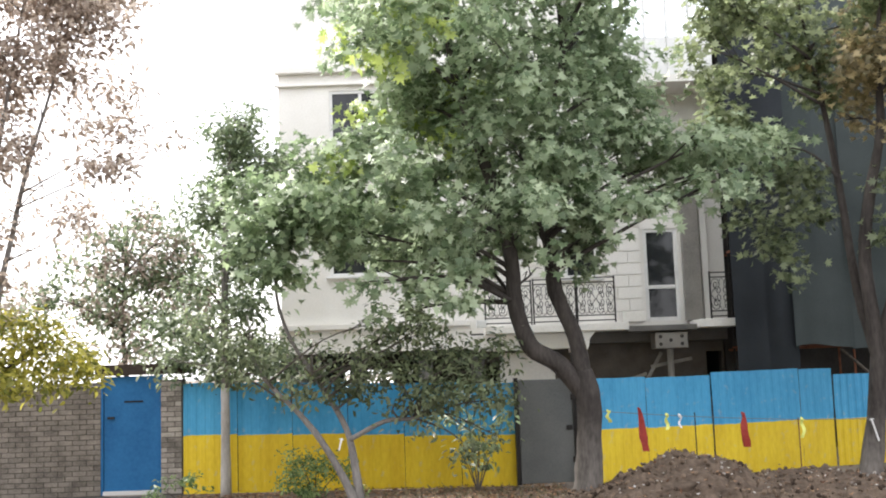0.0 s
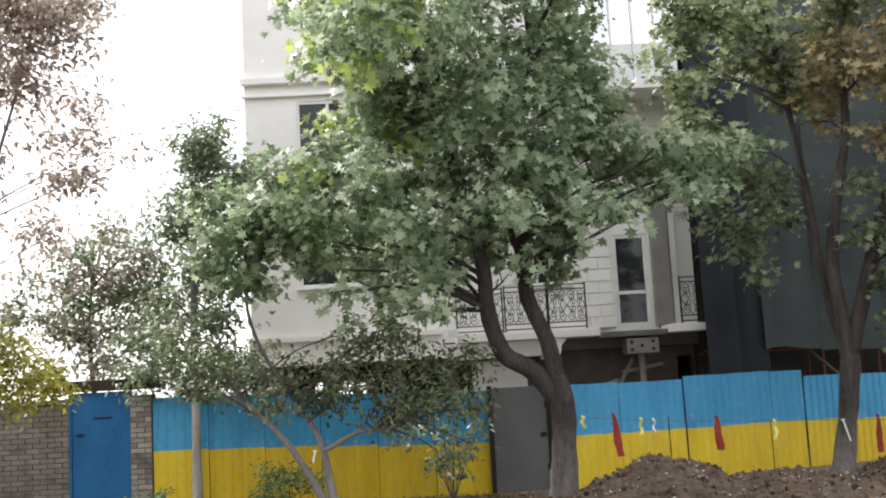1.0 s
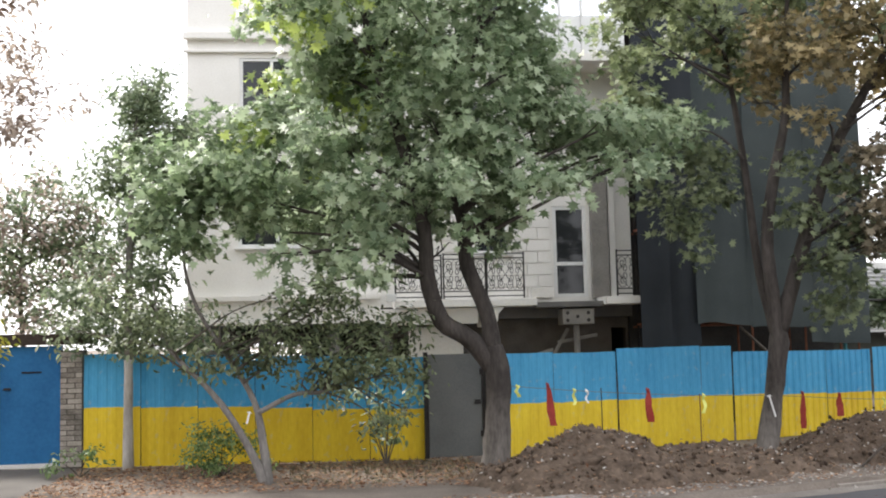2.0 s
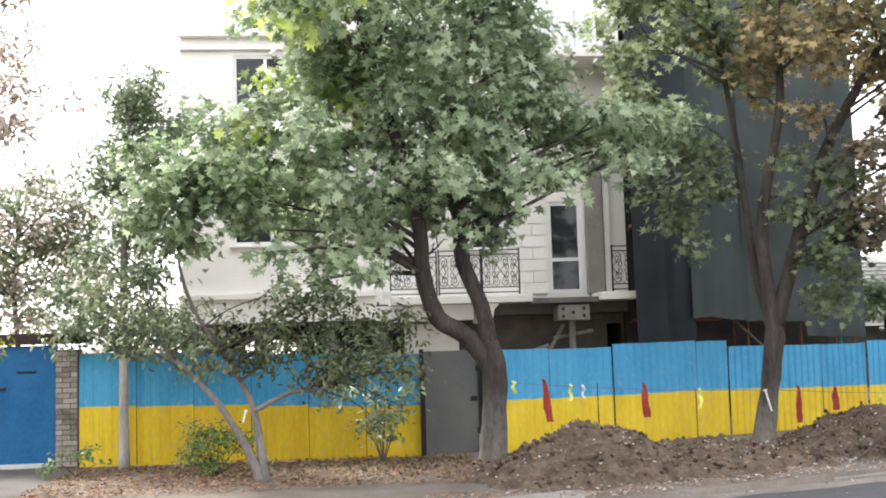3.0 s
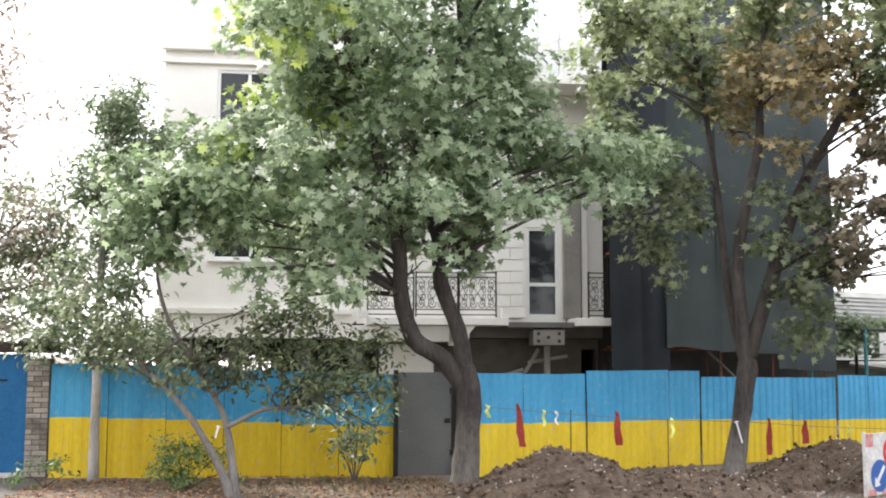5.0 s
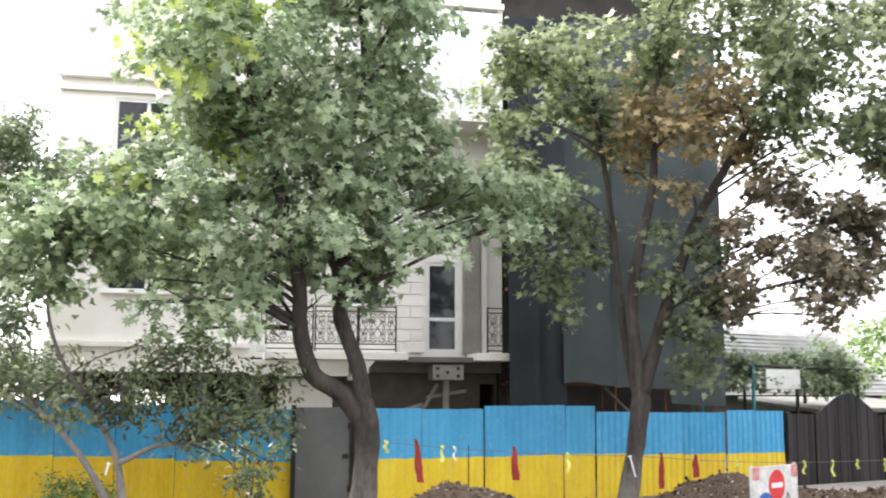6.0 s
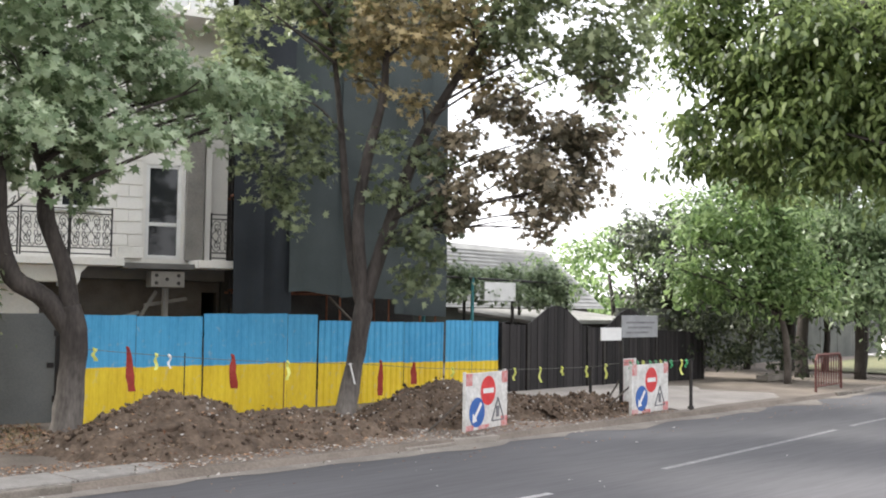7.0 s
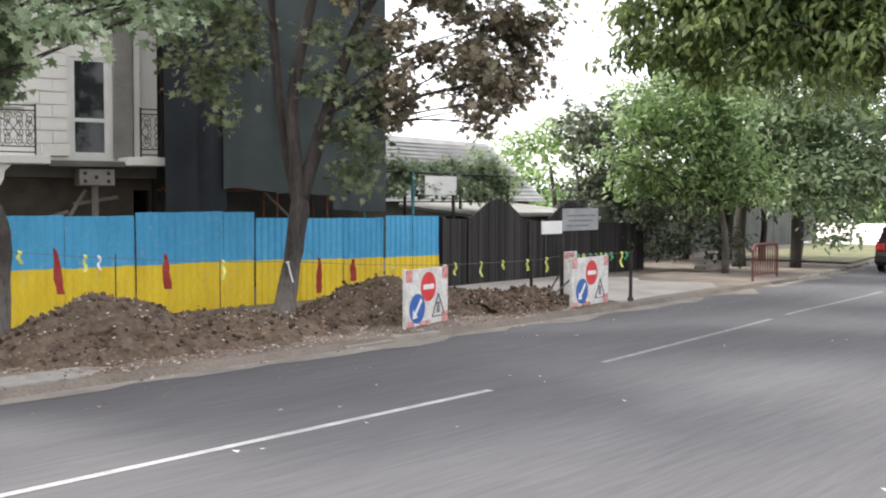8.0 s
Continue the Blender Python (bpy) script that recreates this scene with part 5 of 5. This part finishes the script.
for k, (x0, x1) in enumerate(((0.08, 1.08), (0.14, 1.0), (0.08, 0.86))):
    part("print_bar", box(x0, x1, -0.064, -0.0605, 1.68 - k * 0.1, 1.715 - k * 0.1), M_INK, b1)
part("small_board", box(-0.75, -0.08, -0.06, -0.035, 1.35, 1.6, 0.006), M_WHITE, sign_post, "small white board")


def disc(x, z, r, y, mat, parent, name):
    return part(name, tube([(x, y, z), (x, y - 0.006, z)], [r, r], 28), mat, parent)


def barrier_board(s, d, turn, w, h, label):
    t = thing("road_sign_board", along(s, d, -0.05, turn), label, "road sign", "roadworks sign boards")
    panel = part("panel", box(0, w, -0.012, 0.012, 0.03, h, 0.006), M_BOARD, t)
    for x0, x1, z0, z1 in ((0.0, 0.2, h - 0.2, h - 0.004), (w - 0.2, w, h - 0.2, h - 0.004), (w - 0.22, w, 0.034, 0.2), (0.0, 0.25, 0.034, 0.12), (0.4, 0.75, 0.034, 0.1)):
        part("red_patch", box(x0 + 0.004, x1 - 0.004, -0.016, -0.0125, z0, z1), M_RED_WORN, panel, "worn red corner film")
    rd = disc(w * 0.52, h * 0.68, 0.24, -0.0125, M_RED, t, "no_entry_disc")
    part("white_bar", box(w * 0.52 - 0.17, w * 0.52 + 0.17, -0.023, -0.0195, h * 0.68 - 0.04, h * 0.68 + 0.04), M_WHITE, rd)
    bd = disc(w * 0.26, h * 0.33, 0.24, -0.0125, M_BLUE, t, "direction_disc")
    arrow = bmesh.new()
    pts = [(-0.15, -0.16), (0.0, -0.14), (-0.04, -0.09), (0.15, 0.12), (0.1, 0.16), (-0.09, -0.05), (-0.14, -0.01)]
    va = [arrow.verts.new((w * 0.26 + a, -0.0215, h * 0.33 + b)) for a, b in pts]
    vb = [arrow.verts.new((w * 0.26 + a, -0.0190, h * 0.33 + b)) for a, b in pts]
    arrow.faces.new(va), arrow.faces.new(vb[::-1])
    for k in range(7):
        arrow.faces.new((va[k], va[k - 1], vb[k - 1], vb[k]))
    bmesh.ops.recalc_face_normals(arrow, faces=arrow.faces)
    part("arrow", arrow, M_WHITE, bd, "white arrow")
    cx, cz = w * 0.76, h * 0.33
    tri = [(cx - 0.2, cz - 0.17), (cx + 0.2, cz - 0.17), (cx, cz + 0.2)]
    edge = bmesh.new()
    for (xa, za), (xb, zb) in zip(tri, tri[1:] + tri[:1]):
        tube([(xa, -0.016, za), (xb, -0.016, zb)], [0.012, 0.012], 5, edge)
    part("triangle_edge", edge, M_INK, t, "dark triangle outline")
    part("triangle_mark", box(cx - 0.05, cx + 0.05, -0.018, -0.0125, cz - 0.12, cz + 0.06, 0.002), M_INK, t)
    for x in (0.03, w - 0.03):
        part("upright", box(x - 0.025, x + 0.025, 0.013, 0.05, 0.0, h + 0.02, 0.004), M_BOARD, t)
        part("prop", tube([(x, 0.03, h * 0.6), (x - 0.25, 0.55, 0.02)], [0.018, 0.018], 6), M_PALE_BARK, t, "wooden prop")
    return t


barrier_board(4.3, -4.62, 12, 1.36, 0.95, "grimy white roadworks board with no-entry and arrow discs")
barrier_board(8.72, -4.75, 6, 1.5, 0.96, "scuffed white roadworks board with flaking right edge")

spare = thing("spare_board", along(9.72, -3.8, -0.02, 4), "white roadworks board with worn red edges behind the sign", "road sign")
spare_panel = part("panel", box(0, 0.62, -0.012, 0.012, 0.02, 0.98, 0.006), M_BOARD, spare)
for x0, x1, z0, z1 in ((0.01, 0.1, 0.1, 0.86), (0.51, 0.61, 0.1, 0.86), (0.12, 0.5, 0.84, 0.96)):
    part("red_edge", box(x0, x1, -0.016, -0.0125, z0, z1), M_RED_WORN, spare_panel, "worn red edge film")
part("prop", tube([(0.3, 0.02, 0.8), (0.25, 0.5, 0.02)], [0.018, 0.018], 6), M_PALE_BARK, spare, "wooden prop")

# rope with ribbons between the trees and the stakes
ROPE = [(-0.95, -1.98, 1.3), (0.5, -2.25, 1.16), (2.2, -2.45, 1.04), (3.7, -2.66, 0.98), (5.6, -2.5, 0.84), (7.8, -2.45, 0.74), (10.35, -2.6, 0.72), (9.4, -4.05, 0.9), (POST_S, POST_D, 0.95)]
rope = thing("rope", pose(0, 0, 0), "grey rope slung between trees and stakes", "rope")
rp, rr = smooth_path([street(*q) for q in ROPE], [0.005] * len(ROPE), 5)
part("strand", tube(rp, rr, 5), M_ROPE, rope)


def rope_point(k):
    i = min(int(k), len(ROPE) - 2)
    a, b = Vector(ROPE[i]), Vector(ROPE[i + 1])
    return a.lerp(b, k - i)


def ribbon(q, drop, width, mat, label, group, seed, sway=0.02, lean=0.0):
    rng = random.Random(seed)
    p = street(q.x, q.y - 0.02, q.z)
    t = thing("ribbon", pose(p.x, p.y, p.z, 0, 0, -12 + rng.uniform(-22, 22)), label, "ribbon", group)
    bm = bmesh.new()
    f, b = [], []
    n = 6
    for k in range(n + 1):
        z = 0.02 - drop * k / n
        w = width * (0.35 + 0.65 * min(1, k / 2.5)) * (1 + 0.15 * rng.uniform(-1, 1))
        off, y = sway * math.sin(k * 1.3 + seed) + lean * k / n, 0.02 * math.sin(k * 0.9 + seed * 2)
        f.append((bm.verts.new((off - w, y - 0.002, z)), bm.verts.new((off + w, y + 0.01 - 0.002, z))))
        b.append((bm.verts.new((off - w, y + 0.002, z)), bm.verts.new((off + w, y + 0.01 + 0.002, z))))
    for k in range(n):
        bm.faces.new((f[k][0], f[k + 1][0], f[k + 1][1], f[k][1]))
        bm.faces.new((b[k][1], b[k + 1][1], b[k + 1][0], b[k][0]))
        bm.faces.new((f[k][0], b[k][0], b[k + 1][0], f[k + 1][0]))
        bm.faces.new((f[k][1], f[k + 1][1], b[k + 1][1], b[k][1]))
    part("tail", bm, mat, t)
    part("knot", tube([(-0.02, 0, 0.03), (0, -0.01, 0.0), (0.015, 0, -0.03)], [0.012, 0.026, 0.014], 6), mat, t)


def rope_at(s):
    """The rope's place at s along its first stretch, up to the stake by the gate."""
    i = next(k for k in range(6) if s <= ROPE[k + 1][0])
    return rope_point(i + (s - ROPE[i][0]) / (ROPE[i + 1][0] - ROPE[i][0]))


YELLOW_S = (-0.69, 0.2, 2.4, 6.2, 8.0, 8.75, 9.42, 10.2)
for i, q in enumerate([rope_at(s) for s in YELLOW_S] + [rope_point(k) for k in (6.5, 7.3, 7.55, 7.85)]):
    ribbon(q, 0.18 + 0.06 * (i % 3), 0.026, M_RIBBON_Y, "bright yellow warning ribbon tied to the rope", "yellow ribbons on the rope", i + 1)
ribbon(rope_at(0.4), 0.2, 0.014, M_WHITE, "thin white strip tied to the rope", "white strips on the rope", 25)
for i, k in enumerate((7.12, 7.22, 7.4, 7.48, 7.62, 7.7, 7.92)):
    ribbon(rope_point(k), 0.16, 0.025, M_RIBBON_G, "green ribbon tied to the rope", "green ribbons on the rope", i + 30)
for i, (s, drop) in enumerate(((-0.22, 0.64), (1.42, 0.52), (4.28, 0.6), (5.15, 0.38))):
    q = rope_at(s)
    q.z += 0.06
    ribbon(q, drop, 0.055, M_RIBBON_R, "long red cloth strip hanging from the rope", "red strips on the rope", i + 50, 0.006, (0.07, 0.03, 0.01, 0.0)[i])

# ---------------------------------------------------------------- soil heaps, kerb and litter


def soil_heap(s0, s1, d0, d1, humps, label, seed):
    nx, ny = int((s1 - s0) / 0.07), int((d1 - d0) / 0.07)
    bm = bmesh.new()
    rows = []
    tops = []
    for i in range(nx + 1):
        row = []
        for j in range(ny + 1):
            s, d = s0 + (s1 - s0) * i / nx, d0 + (d1 - d0) * j / ny
            h = -0.08
            for c, e, top, ra, rb2 in humps:
                q = math.sqrt(((s - c) / ra) ** 2 + ((d - e) / rb2) ** 2)
                h = max(h, top * (1 - q ** 1.25) if q < 1.2 else -0.08)
            p = Vector((s * 1.4, d * 1.4, seed))
            if h > -0.05:
                h += 0.1 * noise.noise(p) + 0.09 * noise.noise(p * 3.1) + 0.07 * noise.noise(p * 7)
            h = max(h, -0.08)
            if h > 0.02:
                tops.append(street(s, d, h))
            row.append(bm.verts.new(street(s, d, h)))
        rows.append(row)
    for r0, r1 in zip(rows, rows[1:]):
        for j in range(ny):
            bm.faces.new((r0[j], r1[j], r1[j + 1], r0[j + 1]))
    t = thing("soil_heap", pose(0, 0, 0), label, "soil heap", "dug soil heaps")
    part("soil", bm, M_DIRT, t)
    rng = random.Random(seed)
    cl, st = bmesh.new(), bmesh.new()
    for k in range(1300):
        p = rng.choice(tops)
        r = rng.choice((0.012, 0.016, 0.02, 0.025, 0.03, 0.045))
        target = st if k % 13 == 0 else cl
        r = min(r, 0.028) if target is st else r
        m = Matrix.Translation(p + Vector((rng.uniform(-0.05, 0.05), rng.uniform(-0.05, 0.05), r * 0.3))) @ Euler((rng.uniform(0, 6), rng.uniform(0, 6), 0)).to_matrix().to_4x4() @ Matrix.Diagonal((r, r * rng.uniform(0.6, 1), r * rng.uniform(0.5, 0.9), 1))
        bmesh.ops.create_icosphere(target, subdivisions=1, radius=1, matrix=m)
    tagged(part("loose_soil", cl, M_CLOD, t), kind="stuff")
    tagged(part("gravel", st, M_SAND, t), kind="stuff")
    return tops


heap_tops = soil_heap(-1.9, 3.6, -4.9, -0.9, [(0.2, -2.75, 0.72, 1.5, 1.6), (-0.75, -3.0, 0.4, 1.0, 1.5), (1.95, -2.9, 0.36, 1.3, 1.6), (2.9, -3.0, 0.22, 0.8, 1.4)], "large brown heap of dug soil with stones", 3)
heap_tops += soil_heap(3.7, 8.3, -4.5, -0.9, [(4.6, -2.9, 0.38, 0.9, 1.2), (5.75, -2.7, 0.64, 1.2, 1.5), (6.9, -2.9, 0.46, 1.0, 1.3), (7.8, -3.2, 0.28, 0.7, 1.0)], "long brown heap of dug soil beside the sign", 11)
heap_tops += soil_heap(6.9, 9.6, -4.9, -2.8, [(7.4, -3.9, 0.3, 0.7, 0.9), (8.3, -3.8, 0.36, 0.9, 0.9), (9.0, -3.8, 0.26, 0.6, 0.8)], "low brown ridge of dug soil by the kerb", 17)

chunk = thing("concrete_chunk", along(-0.62, -3.35, 0.3, -8), "earth-covered slab of old paving lying on the soil heap", "rubble")
chunk_bm = box(-0.42, 0.42, -0.28, 0.28, -0.1, 0.07, 0.03)
for v in chunk_bm.verts:
    v.co += Vector((noise.noise(v.co * 5), noise.noise(v.co * 5 + Vector((7, 0, 0))), 0.6 * noise.noise(v.co * 6))) * 0.05
chunk_ob = part("slab_body", chunk_bm, M_DIRT, chunk)
chunk_ob.rotation_euler = (radians(14), radians(-7), 0)
slab = thing("broken_slab", along(-2.3, -4.72, -0.06, 2), "pale broken concrete slab sunk beside the road", "slab")
for x0, x1, tilt in ((-0.95, -0.1, 1.2), (-0.07, 0.9, -0.8), (0.95, 1.75, 2.0)):
    ob = part("slab_piece", box(x0, x1, -0.32, 0.34, -0.06, 0.06, 0.02), M_SLAB, slab)
    ob.rotation_euler = (radians(tilt), radians(tilt * 0.5), radians(tilt))
kerb = thing("kerb", pose(0, 0, 0), "worn low concrete kerb stones along the road", "kerb", kind="structure")
kerb_bm = box(-0.49, 0.49, -0.07, 0.07, -0.2, 0.0, 0.015)
kerb_me = bpy.data.meshes.new("kerb_stone")
kerb_bm.to_mesh(kerb_me)
kerb_bm.free()
kerb_me.materials.append(M_KERB)
for i in range(70):
    s = -22 + i
    if -3 < s < 2.2 or 4.2 < s < 17.5 or i % 11 == 5:
        continue
    m = along(s, KERB_D - 0.02 + bend(s), -0.04 + 0.02 * math.sin(i * 2.7), math.degrees(math.atan(0.008 * max(0, min(s - 8, 34)))) + 2.0 * math.sin(i * 1.9))
    piece("kerb_stone", kerb_me, kerb, m @ pose(0, 0, 0, 1.5 * math.sin(i * 3.3), 0.8 * math.sin(i), 0))


def scatter(name, count, place, size, outline, mat, label, category, seed, stand=0.15):
    """Loose flat bits lying on the ground."""
    rng = np.random.default_rng(seed)
    bm_v, bm_f = [], []
    for k in range(count):
        p = place(rng)
        a, sz = rng.uniform(0, 6.28), size * rng.uniform(0.5, 1.3)
        tilt = rng.normal(0, stand, 2)
        base = len(bm_v)
        for ox, oy in outline:
            x, y = ox * math.cos(a) - (oy - 0.5) * math.sin(a), ox * math.sin(a) + (oy - 0.5) * math.cos(a)
            bm_v.append((p[0] + x * sz, p[1] + y * sz, p[2] + 0.012 + abs(x * tilt[0] + y * tilt[1]) * sz))
        bm_f.append(tuple(range(base, base + len(outline))))
    me = bpy.data.meshes.new(name)
    me.from_pydata(bm_v, [], bm_f)
    me.materials.append(mat)
    return tagged(new(name, me), label, category, kind="stuff")


def verge(s0, s1, d0, d1, power=1.0):
    def pick(rng):
        s, d = rng.uniform(s0, s1), d0 + (d1 - d0) * rng.random() ** power
        return street(s, d, ground_height(s, d))
    return pick


def left_verge(x0, x1, y0, y1):
    def pick(rng):
        x, y = rng.uniform(x0, x1), rng.uniform(y0, y1)
        v = Vector((x, y, 0)) - CORNER
        s, d = v.dot(U), v.dot(N)
        return (x, y, max(ground_height(s, d), -0.02))
    return pick


scatter("leaf_litter", 5200, left_verge(-4.6, 2.0, 14.6, 18.2), 0.075, SHAPES["oval"], M_LITTER, "dry reddish-brown leaves strewn before the fence", "leaf litter", 1, 0.5)
scatter("leaf_litter", 2600, verge(-3, 10, -5.0, -3.6), 0.06, SHAPES["oval"], M_LITTER, "dry brown leaves and crumbs along the kerb", "leaf litter", 2, 0.4)
scatter("leaf_litter", 500, verge(-8, 20, -6.2, -5.2, 2.0), 0.05, SHAPES["oval"], M_LITTER, "dry leaves in the gutter of the road", "leaf litter", 3, 0.3)
scatter("litter_scraps", 70, verge(-6, 10, -14.5, -5.5), 0.06, SHAPES["oval"], M_BOARD, "pale scraps and leaves lying on the asphalt", "scraps", 4, 0.2)


def on_heap(rng):
    p = heap_tops[int(rng.integers(len(heap_tops)))]
    return (p.x, p.y, p.z + 0.01)


scatter("leaf_litter", 1000, on_heap, 0.06, SHAPES["oval"], M_LITTER, "dry brown leaves lying on the soil heaps", "leaf litter", 6, 0.6)
scatter("rubble", 240, on_heap, 0.04, [(-0.5, 0), (0.3, 0.1), (0.5, 0.6), (-0.2, 0.9)], M_BOARD, "pale chips and scraps in the dug soil", "rubble", 7, 0.8)
scatter("rubble", 900, verge(-3, 9.5, -5.3, -3.9), 0.05, [(-0.5, 0), (0.3, 0.1), (0.5, 0.6), (-0.2, 0.9)], M_SAND, "pale crumbs of rubble along the kerb", "rubble", 5, 0.6)

# ---------------------------------------------------------------- low plants


def plant(x, y, lobes2, size, density, shape, mat, seed, label, name="weed"):
    t = tree_frame(x, y, label, name, "plant")
    for c, r in lobes2:
        part("stem", tube([(0, 0, -0.03), (c[0] * 0.5, c[1] * 0.5, c[2] * 0.55), c], [0.012, 0.009, 0.004], 5), M_PALE_BARK, t)
    crown(t, lobes2, size, density, shape, mat, seed, name="leaves", clump=0.08)


plant(-2.1, 16.7, [((-0.35, 0, 0.35), 0.3), ((0.05, 0.1, 0.6), 0.32), ((0.4, 0, 0.45), 0.3), ((-0.1, -0.1, 0.22), 0.32), ((0.55, 0.1, 0.22), 0.24), ((-0.2, 0.1, 0.62), 0.24)], 0.07, 3800, "oval", M_LEAF_FRESH, 91, "low green weed clump before the fence")
plant(-4.35, 17.2, [((-0.25, 0, 0.2), 0.22), ((0.1, 0, 0.28), 0.22), ((0.3, 0, 0.15), 0.16)], 0.1, 2000, "oval", M_LEAF_FRESH, 92, "low green weed beside the brick pier")
plant(0.5, 17.2, [((0, 0, 0.55), 0.22), ((0.2, 0, 0.75), 0.25), ((-0.3, 0.1, 0.7), 0.25), ((0.05, 0, 1.05), 0.3), ((0.45, 0, 1.1), 0.25), ((-0.35, 0, 1.15), 0.25), ((0.1, 0, 1.5), 0.28), ((-0.2, 0, 1.7), 0.22)], 0.14, 700, "oval", M_LEAF_DARK, 93, "young sapling with drooping leaves before the fence", "sapling")
scatter("dry_grass", 900, left_verge(-1.0, 1.9, 15.0, 17.6), 0.1, SHAPES["lance"], M_GRASS, "thin dry grass tufts between the trees", "grass", 8, 1.2)
grass_verge = part("verge", strip([26 + 1.0 * i for i in range(40)], [-4.9, -3.5, -2, -0.5], lambda s, d: 0.015 + 0.05 * noise.noise(Vector((s, d, 5)))), M_VERGE)
tagged(grass_verge, "yellowed short grass strip beside the road", "grass verge", kind="structure")

# hedge leaves darkened to stand for the shade between gate and trunks
hedge = tree_frame(20.2, 24.6, "dense hedge between the gate and the trees, deep shade in its leaf colour", "hedge", "hedge")
part("stems", tube([(0, 0, -0.1), (0.1, 0, 1.2)], [0.05, 0.03], 6), M_BARK, hedge)
crown(hedge, [((-2.6 + 0.7 * i, 0.5 * math.sin(i * 2.1), 0.75 + 0.8 * (i % 2)), 0.8) for i in range(2, 9)], 0.16, 900, "oval", M_LEAF_DEEP_SHADE, 98, holes=0.6)

# ---------------------------------------------------------------- woods closing the distance
backing = tree_frame(25.5, 27.5, "dense trees behind the panel wall, deep shade in their leaf colour", "yard_trees")
trunk_part(backing, [(-2.5, -0.1), (-2.5, 1.5), (-2.3, 4)], [0.2, 0.17, 0.08], M_BARK)
for a in (-4.4, -3.5, -1.3, 0.2, 2.7, 3.9):
    trunk_part(backing, [(a, -0.1), (a + 0.1, 1.4), (a - 0.1, 3.2)], [0.12, 0.1, 0.05], M_BARK, sides=8)
trunk_part(backing, [(1.5, -0.1), (1.6, 1.5), (1.4, 4)], [0.24, 0.2, 0.08], M_BARK)
lobes = spread(backing, [(-3.0, 2.5, 1.2), (-2.0, 3.0, 1.6), (-0.4, 2.6, 1.5), (1.2, 3.0, 1.7), (2.8, 2.9, 1.6), (-3.0, 4.6, 1.6), (-0.8, 5.0, 1.8), (1.4, 5.2, 1.8), (3.4, 5.0, 1.8), (0.2, 7.0, 1.8), (2.6, 7.2, 2.0), (5.0, 6.0, 2.0), (5.2, 8.4, 2.2), (-2.9, 1.3, 0.7), (-1.6, 1.5, 0.8), (-0.2, 1.4, 0.7), (1.4, 1.6, 0.8)], 21, 1.3)
# same darkened leaf: the shade behind the street trees is painted
crown(backing, lobes, 0.24, 420, "oval", M_LEAF_DEEP_SHADE, 95)
distance = tree_frame(75, 62, "distant green trees beyond the forecourt", "distant_trees")
lobes = [((x, random.Random(x).uniform(-6, 6), 3.0 + 1.0 * math.sin(x * 1.3)), 5.0) for x in range(-30, 44, 5)]
lobes += [((x + 2.5, 4, 1.4), 2.4) for x in range(-30, 44, 3)]
lobes += [((x, 3, 8 + 2 * math.sin(x)), 4.0) for x in range(-28, 44, 6)]
tagged(crown(distance, lobes, 0.7, 60, "oval", M_LEAF_FRESH, 96, clump=0.6), kind="stuff")
garden = tree_frame(17.5, 33.0, "pale green garden tree behind the slate roof", "garden_tree")
trunk_part(garden, [(-3.4, -0.1), (-3.4, 2), (-3.3, 4.6)], [0.15, 0.12, 0.05], M_BARK)
crown(garden, spread(garden, [(-3.4, 5.0, 0.9), (-3.0, 4.4, 0.9), (-3.8, 4.3, 0.8), (3.2, 3.0, 1.2)], 23, 0.6), 0.2, 500, "oval", M_LEAF_FRESH, 97)

# ---------------------------------------------------------------- bricks of the yard wall and the pier
brick_bm = box(-0.119, 0.119, 0, 0.03, -0.0385, 0.0385, 0.005)
brick_me = bpy.data.meshes.new("brick")
brick_bm.to_mesh(brick_me)
brick_bm.free()
brick_me.materials.append(M_BRICK)
half_bm = box(-0.052, 0.052, 0, 0.03, -0.0385, 0.0385, 0.005)
half_me = bpy.data.meshes.new("brick")
half_bm.to_mesh(half_me)
half_bm.free()
half_me.materials.append(M_BRICK)
pale_brick, pale_half = brick_me.copy(), half_me.copy()
for me in (pale_brick, pale_half):
    me.materials[0] = M_PALE_BRICK
for row in range(21):
    z = 0.04 + row * 0.089
    for i in range(9):
        x = -6.19 - i * 0.25 - (0.125 if row % 2 else 0)
        if row % 2 and i == 0:
            piece("brick", half_me, brick_wall, pose(-6.122, WALL_Y - 0.002, z))
        piece("brick", brick_me, brick_wall, pose(x, WALL_Y - 0.002 + 0.003 * math.sin(i * 7 + row * 3), z, 0, 0.6 * math.sin(i * 5 + row), 0))
for row in range(22):
    z = 0.04 + row * 0.089
    a, b = (pale_brick, pale_half) if row % 2 else (pale_half, pale_brick)
    wa, wb = (0.119, 0.052) if row % 2 else (0.052, 0.119)
    piece("brick", a, pier, pose(-5.0 + wa + 0.002, WALL_Y - 0.034, z, 0, 0.5 * math.sin(row), 0))
    piece("brick", b, pier, pose(-4.64 - wb - 0.002, WALL_Y - 0.032, z, 0, 0.5 * math.sin(row * 2), 0))
part("coping", box(-16, -6.06, WALL_Y - 0.05, WALL_Y + 0.3, 1.905, 1.97, 0.01), M_CONCRETE, brick_wall, "dark concrete coping")
